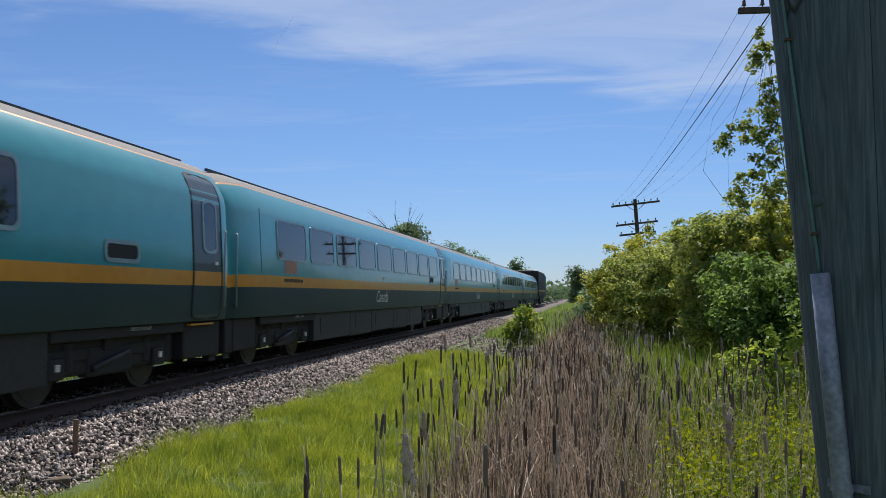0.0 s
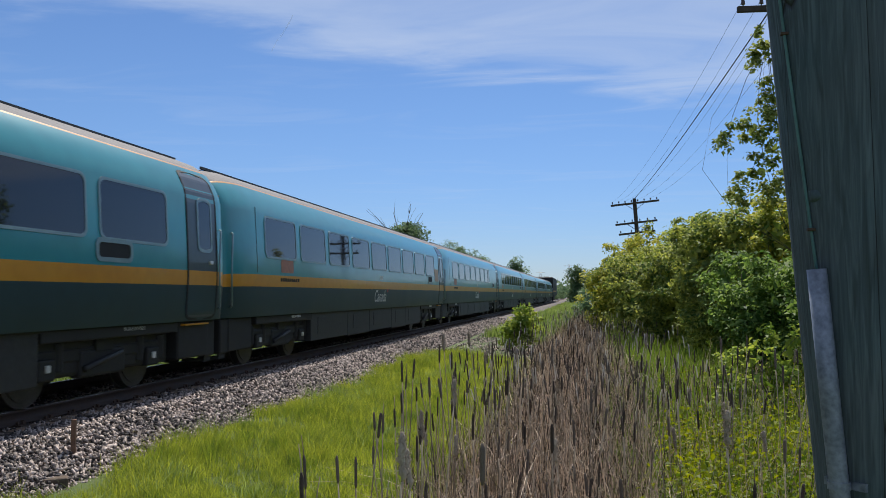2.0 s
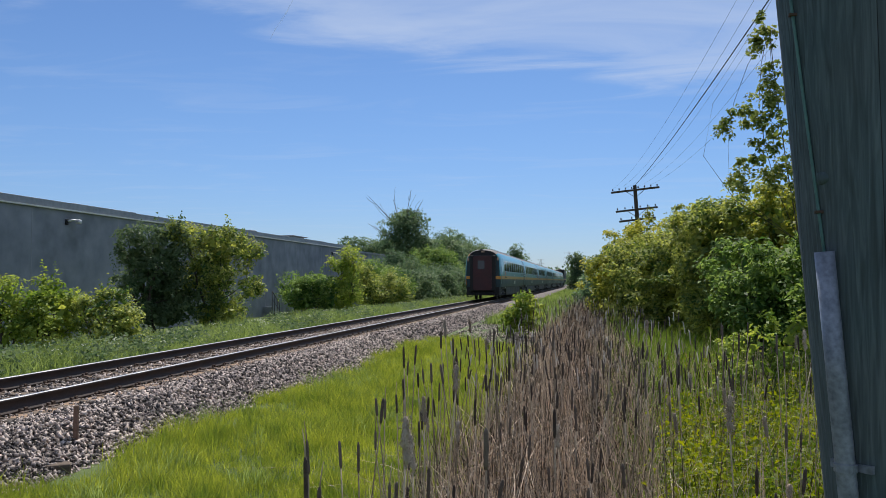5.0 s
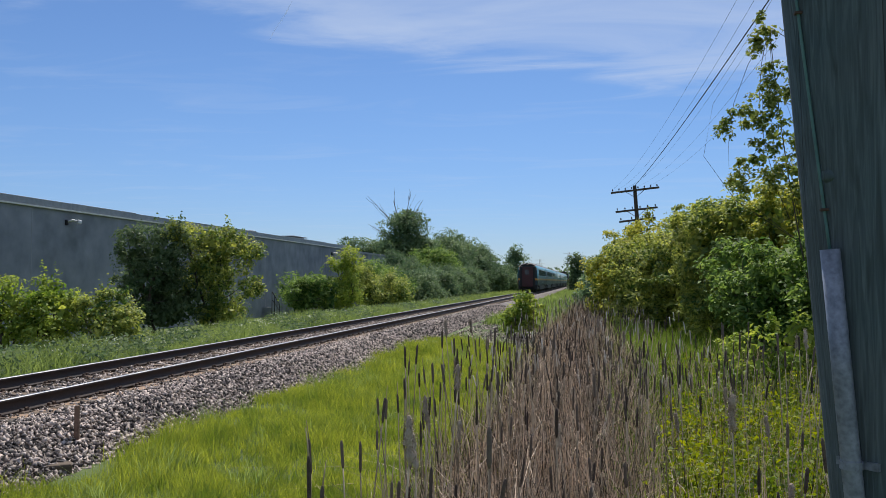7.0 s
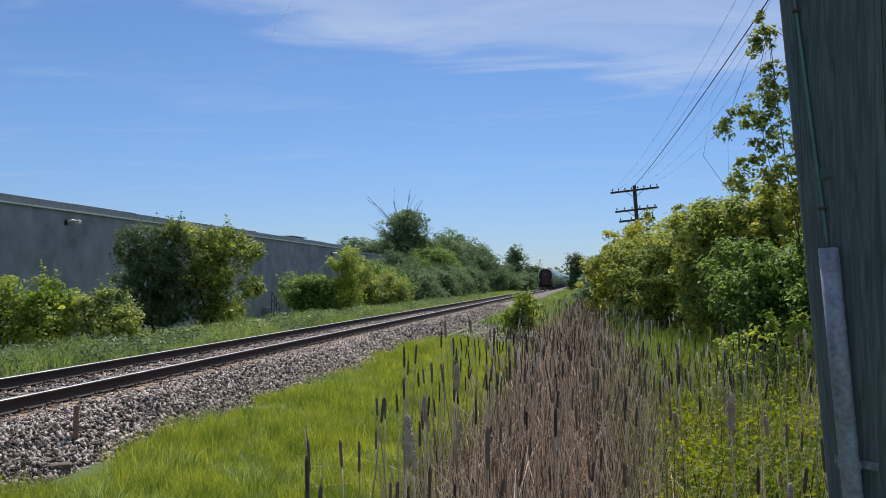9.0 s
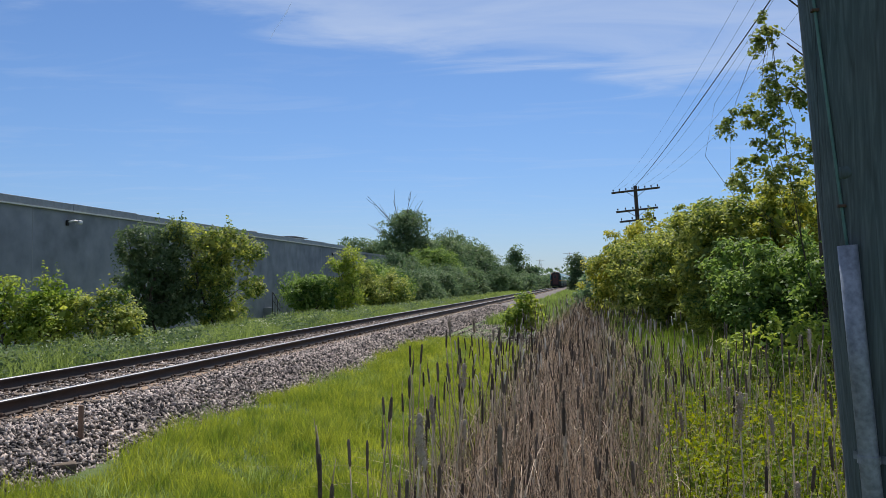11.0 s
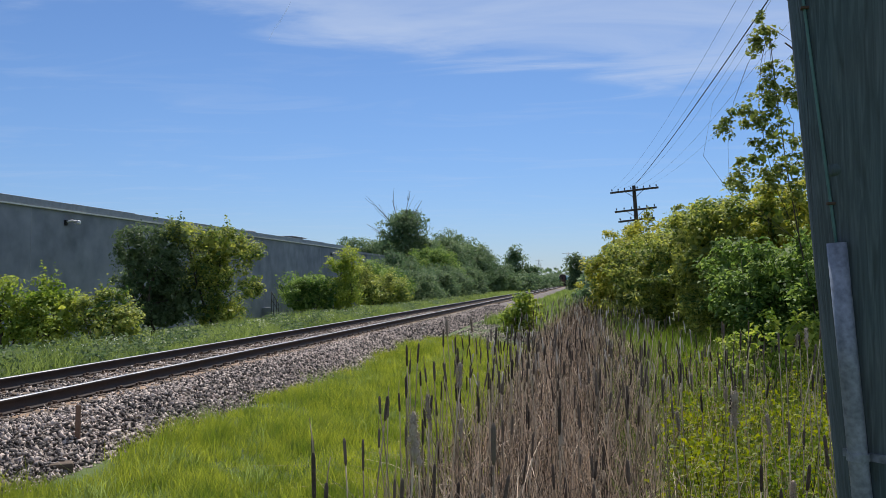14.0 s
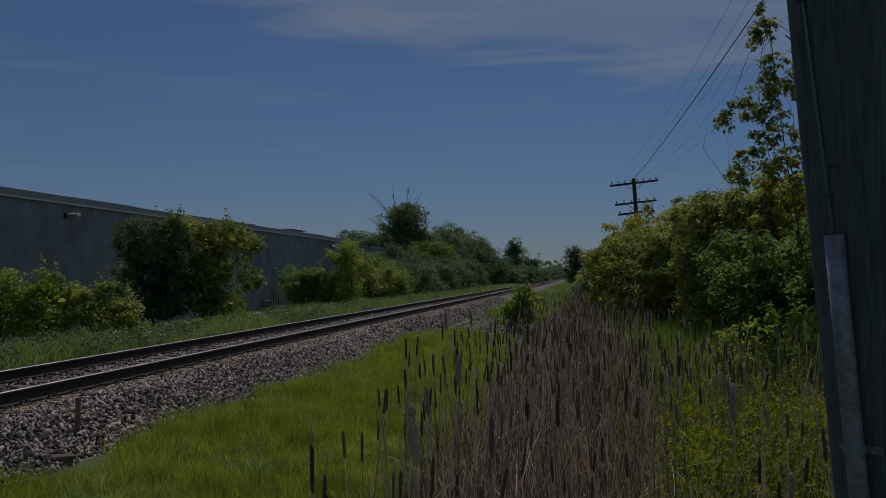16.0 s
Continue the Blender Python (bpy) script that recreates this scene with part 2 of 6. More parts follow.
M = dict(
    soil=surface("soil_and_grass", (0.04, 0.075, 0.012), (0.11, 0.145, 0.03), 0.35, 0.95, fine=9, bump=0.6, depth=0.05),
    mud=surface("reed_litter", (0.022, 0.017, 0.013), (0.12, 0.092, 0.066), 1.5, 0.95, fine=24, bump=0.8, depth=0.04),
    ballast=surface("ballast_bed", (0.04, 0.033, 0.03), (0.26, 0.215, 0.19), 1.2, 0.9, fine=17, bump=1.0, depth=0.05),
    stone=surface("ballast_stone", (0.045, 0.037, 0.035), (0.52, 0.43, 0.38), 0.7, 0.85, fine=60, bump=0.3, per_piece=0.85),
    rail=surface("rusted_rail", (0.018, 0.012, 0.01), (0.06, 0.035, 0.025), 2, 0.75, fine=50, bump=0.2, depth=0.003),
    railhead=surface("worn_rail_head", (0.30, 0.29, 0.28), (0.5, 0.49, 0.48), 2, 0.35, metal=0.9, fine=60, bump=0.05),
    tie=surface("tie_wood", (0.055, 0.04, 0.03), (0.20, 0.14, 0.095), 2.5, 0.9, fine=30, bump=0.5, stretch=(0.3, 3, 3), per_piece=0.3),
    rust=surface("rusted_steel", (0.03, 0.02, 0.015), (0.11, 0.06, 0.035), 6, 0.8, fine=60, bump=0.3),
    sand=surface("rust_stained_sand", (0.16, 0.10, 0.065), (0.42, 0.28, 0.18), 3, 0.95, fine=40, bump=0.6),
    teal=surface("teal_paint", (0.012, 0.20, 0.24), (0.02, 0.26, 0.30), 0.35, 0.30, fine=3, bump=0.02, coat=0.4, rough_var=0.06),
    green=surface("dark_green_paint", (0.003, 0.022, 0.028), (0.007, 0.034, 0.042), 0.5, 0.5, fine=4, bump=0.02, coat=0.06),
    yellow=surface("amber_stripe", (0.50, 0.20, 0.012), (0.62, 0.27, 0.02), 0.5, 0.35, fine=5, bump=0.02, coat=0.4),
    roofmetal=surface("roof_metal", (0.07, 0.066, 0.07), (0.19, 0.175, 0.175), 0.8, 0.75, fine=25, bump=0.15, stretch=(1, 0.3, 1)),
    darkroof=surface("sooty_roof", (0.03, 0.03, 0.032), (0.10, 0.10, 0.10), 0.8, 0.7, fine=14, bump=0.2),
    skirt=surface("grimy_grey_skirt", (0.006, 0.0065, 0.0075), (0.026, 0.027, 0.03), 0.8, 0.6, fine=12, bump=0.15),
    under=surface("underframe_black", (0.003, 0.003, 0.0035), (0.014, 0.013, 0.012), 3, 0.7, fine=30, bump=0.3),
    wheel=surface("wheel_steel", (0.02, 0.018, 0.017), (0.075, 0.065, 0.06), 5, 0.55, metal=0.4, fine=40, bump=0.15),
    maroon=surface("maroon_gangway", (0.034, 0.009, 0.010), (0.065, 0.015, 0.016), 1.2, 0.6, fine=8, bump=0.1),
    slate=surface("slate_door_paint", (0.018, 0.032, 0.045), (0.035, 0.055, 0.07), 1, 0.4, fine=10, bump=0.05, coat=0.3),
    alu=surface("aluminium_trim", (0.15, 0.23, 0.25), (0.27, 0.36, 0.38), 4, 0.4, metal=0.5, fine=60, bump=0.05),
    steelpale=surface("pale_steel", (0.45, 0.45, 0.46), (0.7, 0.7, 0.7), 4, 0.4, metal=0.3, fine=40, bump=0.05),
    letter=surface("pale_lettering", (0.45, 0.46, 0.42), (0.62, 0.62, 0.58), 3, 0.6, fine=20, bump=0),
    red=surface("red_paint", (0.35, 0.03, 0.03), (0.5, 0.06, 0.05), 3, 0.5, fine=20, bump=0),
    sticker=surface("orange_sticker", (0.30, 0.12, 0.07), (0.46, 0.19, 0.11), 5, 0.5, fine=12, bump=0),
    decal=surface("faded_decal", (0.30, 0.20, 0.12), (0.42, 0.27, 0.17), 3, 0.5, fine=8, bump=0),
    wall=surface("grey_rendered_wall", (0.115, 0.13, 0.15), (0.31, 0.33, 0.365), 0.28, 0.9, fine=0.9, bump=0.25, depth=0.02),
    flashing=surface("grey_metal_flashing", (0.20, 0.21, 0.22), (0.32, 0.33, 0.34), 0.5, 0.5, metal=0.3, fine=4, bump=0.1),
    flashedge=surface("pale_flashing_edge", (0.55, 0.54, 0.5), (0.75, 0.73, 0.68), 1, 0.5, fine=6, bump=0.05),
    gravelroof=surface("roof_membrane", (0.06, 0.06, 0.06), (0.14, 0.14, 0.14), 1, 0.9, fine=9, bump=0.1),
    dead=surface("dead_wood", (0.07, 0.06, 0.05), (0.19, 0.165, 0.14), 3, 0.9, fine=30, bump=0.4),
    bark=surface("bark", (0.035, 0.028, 0.02), (0.12, 0.095, 0.07), 5, 0.95, fine=30, bump=0.6, stretch=(2, 2, 0.5)),
    oldpole=surface("tarred_pole", (0.03, 0.024, 0.02), (0.085, 0.065, 0.05), 3, 0.9, fine=25, bump=0.4, stretch=(3, 3, 0.3)),
    galv=surface("galvanised_steel", (0.09, 0.105, 0.135), (0.30, 0.33, 0.39), 22, 0.5, metal=0.3, fine=90, bump=0.1, depth=0.002),
    wire=surface("black_cable", (0.012, 0.012, 0.013), (0.03, 0.03, 0.03), 3, 0.6, fine=20, bump=0),
    copper=surface("verdigris_wire", (0.05, 0.125, 0.115), (0.10, 0.21, 0.19), 12, 0.6, fine=60, bump=0.1),
    porcelain=surface("brown_insulator", (0.03, 0.015, 0.01), (0.07, 0.035, 0.02), 5, 0.25, fine=20, bump=0),
    head=surface("cattail_head", (0.045, 0.03, 0.022), (0.15, 0.115, 0.09), 20, 0.95, fine=160, bump=0.6, per_piece=0.5),
    fluff=surface("cattail_fluff", (0.20, 0.15, 0.11), (0.50, 0.41, 0.32), 18, 1.0, fine=120, bump=0.8, per_piece=0.3),
    downy=surface("weathered_down", (0.38, 0.32, 0.26), (0.78, 0.70, 0.60), 18, 1.0, fine=120, bump=0.8, per_piece=0.4),
    straw=surface("dry_stalk", (0.22, 0.165, 0.11), (0.5, 0.40, 0.28), 6, 0.85, fine=40, bump=0.1, per_piece=0.6),
    reed=leaf_material("dry_reed", (0.028, 0.020, 0.014), (0.70, 0.54, 0.39), 0.15, 2.5, 1.0, spread=1.25),
    stake=surface("rusty_stake", (0.13, 0.07, 0.045), (0.25, 0.15, 0.10), 8, 0.85, fine=40, bump=0.3),
    bush=leaf_material("bush_leaves", (0.085, 0.15, 0.028), (0.56, 0.53, 0.10), 0.40, 0.7, spread=0.55),
    maple=leaf_material("tree_leaves", (0.045, 0.11, 0.026), (0.26, 0.37, 0.10), 0.40, 0.8, gloss=0.18, spread=0.6),
    hedge=leaf_material("hedge_leaves", (0.05, 0.115, 0.028), (0.45, 0.48, 0.12), 0.40, 0.9, gloss=0.28, spread=0.6),
    yellowbush=leaf_material("yellow_green_leaves", (0.10, 0.19, 0.03), (0.44, 0.49, 0.11), 0.44, 0.8, gloss=0.22),
    grey_green=leaf_material("grey_green_leaves", (0.05, 0.095, 0.045), (0.18, 0.24, 0.11), 0.36, 0.6),
    # distance haze is put into this greyed, bluish leaf colour
    fartree=leaf_material("hazed_far_leaves", (0.05, 0.105, 0.052), (0.20, 0.275, 0.13), 0.36, 0.3, spread=0.5),
    vine=leaf_material("vine_leaves", (0.06, 0.12, 0.028), (0.31, 0.34, 0.10), 0.42, 1.6),
    lawn=leaf_material("bright_grass", (0.09, 0.155, 0.026), (0.38, 0.42, 0.075), 0.45, 1.9),
    verge=leaf_material("verge_grass", (0.10, 0.155, 0.04), (0.30, 0.38, 0.13), 0.45, 0.45),
    weed=leaf_material("weed_leaves", (0.06, 0.11, 0.014), (0.30, 0.33, 0.03), 0.42, 1.0),
    marsh=leaf_material("marsh_blades", (0.07, 0.13, 0.02), (0.23, 0.32, 0.06), 0.4, 1.2),
    flower=leaf_material("white_umbels", (0.45, 0.48, 0.36), (0.72, 0.74, 0.62), 0.3, 3.0),
)


def pole_wood():
    """Weathered pole: long grain, drying cracks, knots, a greenish cast from the preservative."""
    m, nt, p, N, L = node_material("weathered_pole_wood")
    co = N("ShaderNodeTexCoord")
    mp = N("ShaderNodeMapping")
    mp.inputs["Scale"].default_value = (22, 22, 0.9)
    L(co.outputs["Object"], mp.inputs[0])
    g = N("ShaderNodeTexNoise")
    g.inputs["Scale"].default_value, g.inputs["Detail"].default_value, g.inputs["Distortion"].default_value = 5, 8, 0.9
    L(mp.outputs[0], g.inputs["Vector"])
    mp2 = N("ShaderNodeMapping")
    mp2.inputs["Scale"].default_value = (9, 9, 0.35)
    L(co.outputs["Object"], mp2.inputs[0])
    crack = N("ShaderNodeTexVoronoi")
    crack.feature = "DISTANCE_TO_EDGE"
    crack.inputs["Scale"].default_value = 0.8
    L(mp2.outputs[0], crack.inputs["Vector"])
    cr = N("ShaderNodeMapRange")
    cr.inputs["From Max"].default_value = 0.006
    L(crack.outputs["Distance"], cr.inputs[0])
    stain = N("ShaderNodeTexNoise")
    stain.inputs["Scale"].default_value, stain.inputs["Detail"].default_value = 2.2, 4
    L(co.outputs["Object"], stain.inputs["Vector"])
    base = ramp(nt, g.outputs[0], [(0.28, (0.045, 0.056, 0.058)), (0.5, (0.070, 0.090, 0.100)), (0.72, (0.12, 0.146, 0.155))])
    t = ramp(nt, stain.outputs[0], [(0.35, (0.75, 0.95, 0.97)), (0.65, (1.0, 1.0, 0.98))])
    mul = N("ShaderNodeMix")
    mul.data_type, mul.blend_type = "RGBA", "MULTIPLY"
    mul.inputs["Factor"].default_value = 1
    L(base, mul.inputs["A"]), L(t, mul.inputs["B"])
    dk = N("ShaderNodeMix")
    dk.data_type = "RGBA"
    L(cr.outputs[0], dk.inputs["Factor"])
    dk.inputs["A"].default_value = (0.02, 0.02, 0.018, 1)
    L(mul.outputs["Result"], dk.inputs["B"])
    L(dk.outputs["Result"], p.inputs["Base Color"])
    p.inputs["Roughness"].default_value = 0.88
    b1 = N("ShaderNodeBump")
    b1.inputs["Strength"].default_value, b1.inputs["Distance"].default_value = 0.6, 0.006
    L(g.outputs[0], b1.inputs["Height"])
    b2 = N("ShaderNodeBump")
    b2.inputs["Strength"].default_value, b2.inputs["Distance"].default_value = 0.8, 0.01
    L(cr.outputs[0], b2.inputs["Height"])
    L(b1.outputs[0], b2.inputs["Normal"])
    L(b2.outputs[0], p.inputs["Normal"])
    return m


def tinted_glass():
    m, nt, p, N, L = node_material("tinted_train_glass")
    p.inputs["Base Color"].default_value = (0.02, 0.022, 0.03, 1)
    p.inputs["Roughness"].default_value = 0.03
    p.inputs["IOR"].default_value = 1.52
    n = N("ShaderNodeTexNoise")
    co = N("ShaderNodeTexCoord")
    L(co.outputs["Object"], n.inputs["Vector"])
    n.inputs["Scale"].default_value = 0.8
    b = N("ShaderNodeBump")
    b.inputs["Strength"].default_value, b.inputs["Distance"].default_value = 0.05, 0.02
    L(n.outputs[0], b.inputs["Height"])
    L(b.outputs[0], p.inputs["Normal"])
    return m


def vapour():
    m, nt, p, N, L = node_material("thin_vapour")
    p.inputs["Base Color"].default_value = (0.9, 0.9, 0.9, 1)
    p.inputs["Roughness"].default_value = 1.0
    n = N("ShaderNodeTexNoise")
    co = N("ShaderNodeTexCoord")
    n.inputs["Scale"].default_value, n.inputs["Detail"].default_value = 0.02, 4
    L(co.outputs["Object"], n.inputs["Vector"])
    r = N("ShaderNodeMapRange")
    r.inputs["From Min"].default_value, r.inputs["From Max"].default_value = 0.3, 0.7
    r.inputs["To Min"].default_value, r.inputs["To Max"].default_value = 0.02, 0.3
    L(n.outputs[0], r.inputs[0])
    t = N("ShaderNodeBsdfTransparent")
    mx = N("ShaderNodeMixShader")
    L(r.outputs[0], mx.inputs[0])
    L(t.outputs[0], mx.inputs[1]), L(p.outputs[0], mx.inputs[2])
    L(mx.outputs[0], nt.nodes["Material Output"].inputs[0])
    return m


M["vapour"] = vapour()
M["pole"] = pole_wood()
M["glass"] = tinted_glass()


# ---- mesh helpers ----
rng = np.random.default_rng(7)


def fast_mesh(name, V, F, mats, index=None, smooth=False):
    """A mesh from arrays: V (n, 3), F (m, k)."""
    V, F = np.asarray(V, np.float32), np.asarray(F, np.int32)
    me = bpy.data.meshes.new(name)
    k = F.shape[1]
    me.vertices.add(len(V))
    me.vertices.foreach_set("co", V.ravel())
    me.loops.add(F.size)
    me.loops.foreach_set("vertex_index", F.ravel())
    me.polygons.add(len(F))
    me.polygons.foreach_set("loop_start", np.arange(0, F.size, k, dtype=np.int32))
    for m in mats if isinstance(mats, (list, tuple)) else [mats]:
        me.materials.append(m)
    if index is not None:
        me.polygons.foreach_set("material_index", np.asarray(index, np.int32))
    if smooth:
        me.polygons.foreach_set("use_smooth", np.ones(len(F), bool))
    me.update(calc_edges=True)
    return me


def bm_mesh(name, bm, mats, smooth=None):
    me = bpy.data.meshes.new(name)
    bmesh.ops.recalc_face_normals(bm, faces=bm.faces)
    bm.to_mesh(me)
    bm.free()
    for m in mats if isinstance(mats, (list, tuple)) else [mats]:
        me.materials.append(m)
    if smooth:
        me.shade_smooth()
        me.set_sharp_from_angle(angle=radians(smooth))
    return me


def part(name, mesh, parent=None, label="", m=None):
    """Links a mesh as one object under a thing or a part."""
    ob = new(name, mesh)
    ob.parent = parent
    if m is not None:
        ob.matrix_basis = m
    return tagged(ob, label)


def thing(name, label, category, group="", m=None, mesh=None, kind=""):
    ob = new(name, mesh)
    if m is not None:
        ob.matrix_basis = m
    return tagged(ob, label, category, group, kind)


def add_box(bm, x0, x1, y0, y1, z0, z1, bevel=0.0):
    made = bmesh.ops.create_cube(bm, size=1)["verts"]
    for v in made:
        v.co = Vector((x0 if v.co.x < 0 else x1, y0 if v.co.y < 0 else y1, z0 if v.co.z < 0 else z1))
    if bevel:
        edges = {e for v in made for e in v.link_edges}
        bmesh.ops.bevel(bm, geom=list(edges), offset=bevel, segments=2, affect="EDGES", profile=0.5)


def box_mesh(name, mats, *boxes, bevel=0.0):
    bm = bmesh.new()
    for b in boxes:
        add_box(bm, *b, bevel=bevel)
    return bm_mesh(name, bm, mats)


def tube_arrays(path, radii, sides=8, caps=True):
    """Vertices and quads of a tube along a path."""
    P = np.asarray(path, float)
    radii = np.broadcast_to(np.asarray(radii, float), (len(P),))
    T = np.gradient(P, axis=0)
    T /= np.linalg.norm(T, axis=1)[:, None] + 1e-9
    ref = np.where(np.abs(T[:, 2:3]) > 0.9, np.array([[1.0, 0, 0]]), np.array([[0, 0, 1.0]]))
    A = np.cross(T, ref)
    A /= np.linalg.norm(A, axis=1)[:, None] + 1e-9
    B = np.cross(T, A)
    a = np.linspace(0, 2 * math.pi, sides, endpoint=False)
    V = P[:, None] + radii[:, None, None] * (np.cos(a)[None, :, None] * A[:, None] + np.sin(a)[None, :, None] * B[:, None])
    n = len(P)
    i, j = np.meshgrid(np.arange(n - 1), np.arange(sides), indexing="ij")
    k = (j + 1) % sides
    F = np.stack([i * sides + j, i * sides + k, (i + 1) * sides + k, (i + 1) * sides + j], -1).reshape(-1, 4)
    V = V.reshape(-1, 3)
    if caps:
        e = len(V)
        V = np.vstack([V, P[0], P[-1]])
        j = np.arange(sides)
        k = (j + 1) % sides
        lo = np.stack([np.full(sides, e), k, j, np.full(sides, e)], -1)
        hi = np.stack([np.full(sides, e + 1), (n - 1) * sides + j, (n - 1) * sides + k, np.full(sides, e + 1)], -1)
        F = np.vstack([F, lo[:, [0, 1, 2, 2]], hi[:, [0, 1, 2, 2]]])
    return V, F


def join_arrays(items):
    Vs, Fs, at = [], [], 0
    for V, F in items:
        Vs.append(V), Fs.append(np.asarray(F) + at)
        at += len(V)
    return np.vstack(Vs), np.vstack(Fs)


def tubes_mesh(name, mat, items, sides=6, smooth=True):
    """Tubes as one mesh; cap fans are triangles, so all faces go through bmesh-free triangles."""
    V, F = join_arrays([tube_arrays(p, r, sides) for p, r in items])
    tri = np.vstack([F[:, [0, 1, 2]], F[F[:, 2] != F[:, 3]][:, [0, 2, 3]]])
    return fast_mesh(name, V, tri, mat, smooth=smooth)


def leaf_arrays(C, Nrm, size, slim=0.5, droop=0.0):
    """One folded leaf at each point."""
    n = len(C)
    size = np.broadcast_to(size, (n,))
    Nrm = Nrm / (np.linalg.norm(Nrm, axis=1)[:, None] + 1e-9)
    r = rng.normal(size=(n, 3))
    A = np.cross(Nrm, r)
    A /= np.linalg.norm(A, axis=1)[:, None] + 1e-9
    A[:, 2] -= droop
    B = np.cross(Nrm, A)
    s = size[:, None]
    fold = Nrm * s * 0.18
    V = np.stack([C - A * s * 0.5, C + B * s * slim * 0.5 + fold, C + A * s * 0.5, C - B * s * slim * 0.5 + fold], 1).reshape(-1, 3)
    F = np.arange(n * 4).reshape(-1, 4)
    return V, F


def crown_points(blobs, density=3.0, per_clump=26, clump=0.28, rough=0.35, core=60):
    """Leaf places on rounded lobes over ellipsoids (cx, cy, cz, rx, ry, rz), leaf scale, and the lobe centres."""
    pts, nrm, cents, big = [], [], [], []
    for cx, cy, cz, rx, ry, rz in blobs:
        area = 4 * math.pi * ((rx * ry) ** 1.6 / 3 + (rx * rz) ** 1.6 / 3 + (ry * rz) ** 1.6 / 3) ** (1 / 1.6)
        k, n = max(8, int(area * density * 0.66)), int(per_clump * 1.4)
        d = rng.normal(size=(k, 3))
        d /= np.linalg.norm(d, axis=1)[:, None]
        d[:, 2] = np.where(d[:, 2] < -0.6, -d[:, 2], d[:, 2])
        ph = rng.uniform(0, 6.28, 6)
        lump = sum(np.sin(d @ rng.normal(size=3) * (2.5 + i) + ph[i]) for i in range(6)) / 6
        rad = rng.uniform(0.62, 1.0, k) * (1 + rough * lump)
        cc = np.array([cx, cy, cz]) + d * rad[:, None] * np.array([rx, ry, rz])
        cents.append(cc)
        s = clump * 1.55 * rng.uniform(0.55, 1.4, k)
        e = rng.normal(size=(k, n, 3)) + d[:, None] * 0.5 + np.array([0, 0, 0.5])
        e /= np.linalg.norm(e, axis=2)[:, :, None]
        pp = cc[:, None] + e * s[:, None, None] * rng.uniform(0.3, 1.2, (k, n, 1)) * np.array([1, 1, 0.72])
        nn = e * 0.45 + np.array([0, 0, 0.5]) + rng.normal(size=(k, n, 3)) * 0.4
        pts.append(pp.reshape(-1, 3)), nrm.append(nn.reshape(-1, 3)), big.append(np.ones(k * n))
        # oversized leaves deeper in, added to block light and darken the inside
        m = int(rx * ry * rz * 4.2 * core * 0.5)
        e = rng.normal(size=(m, 3))
        e /= np.linalg.norm(e, axis=1)[:, None] + 1e-9
        e *= rng.uniform(0.1, 0.9, (m, 1)) ** 0.5 * 0.78
        pts.append(np.array([cx, cy, cz]) + e * np.array([rx, ry, rz])), nrm.append(rng.normal(size=(m, 3))), big.append(np.full(m, 2.4))
    return np.vstack(pts), np.vstack(nrm), np.vstack(cents), np.concatenate(big)


def limb(a, b, sag=0.15, n=5):
    a, b = np.asarray(a, float), np.asarray(b, float)
    t = np.linspace(0, 1, n)[:, None]
    bend = rng.normal(size=3) * np.linalg.norm(b - a) * sag * np.array([1, 1, 0.3])
    return a + (b - a) * t + np.sin(math.pi * t) * bend


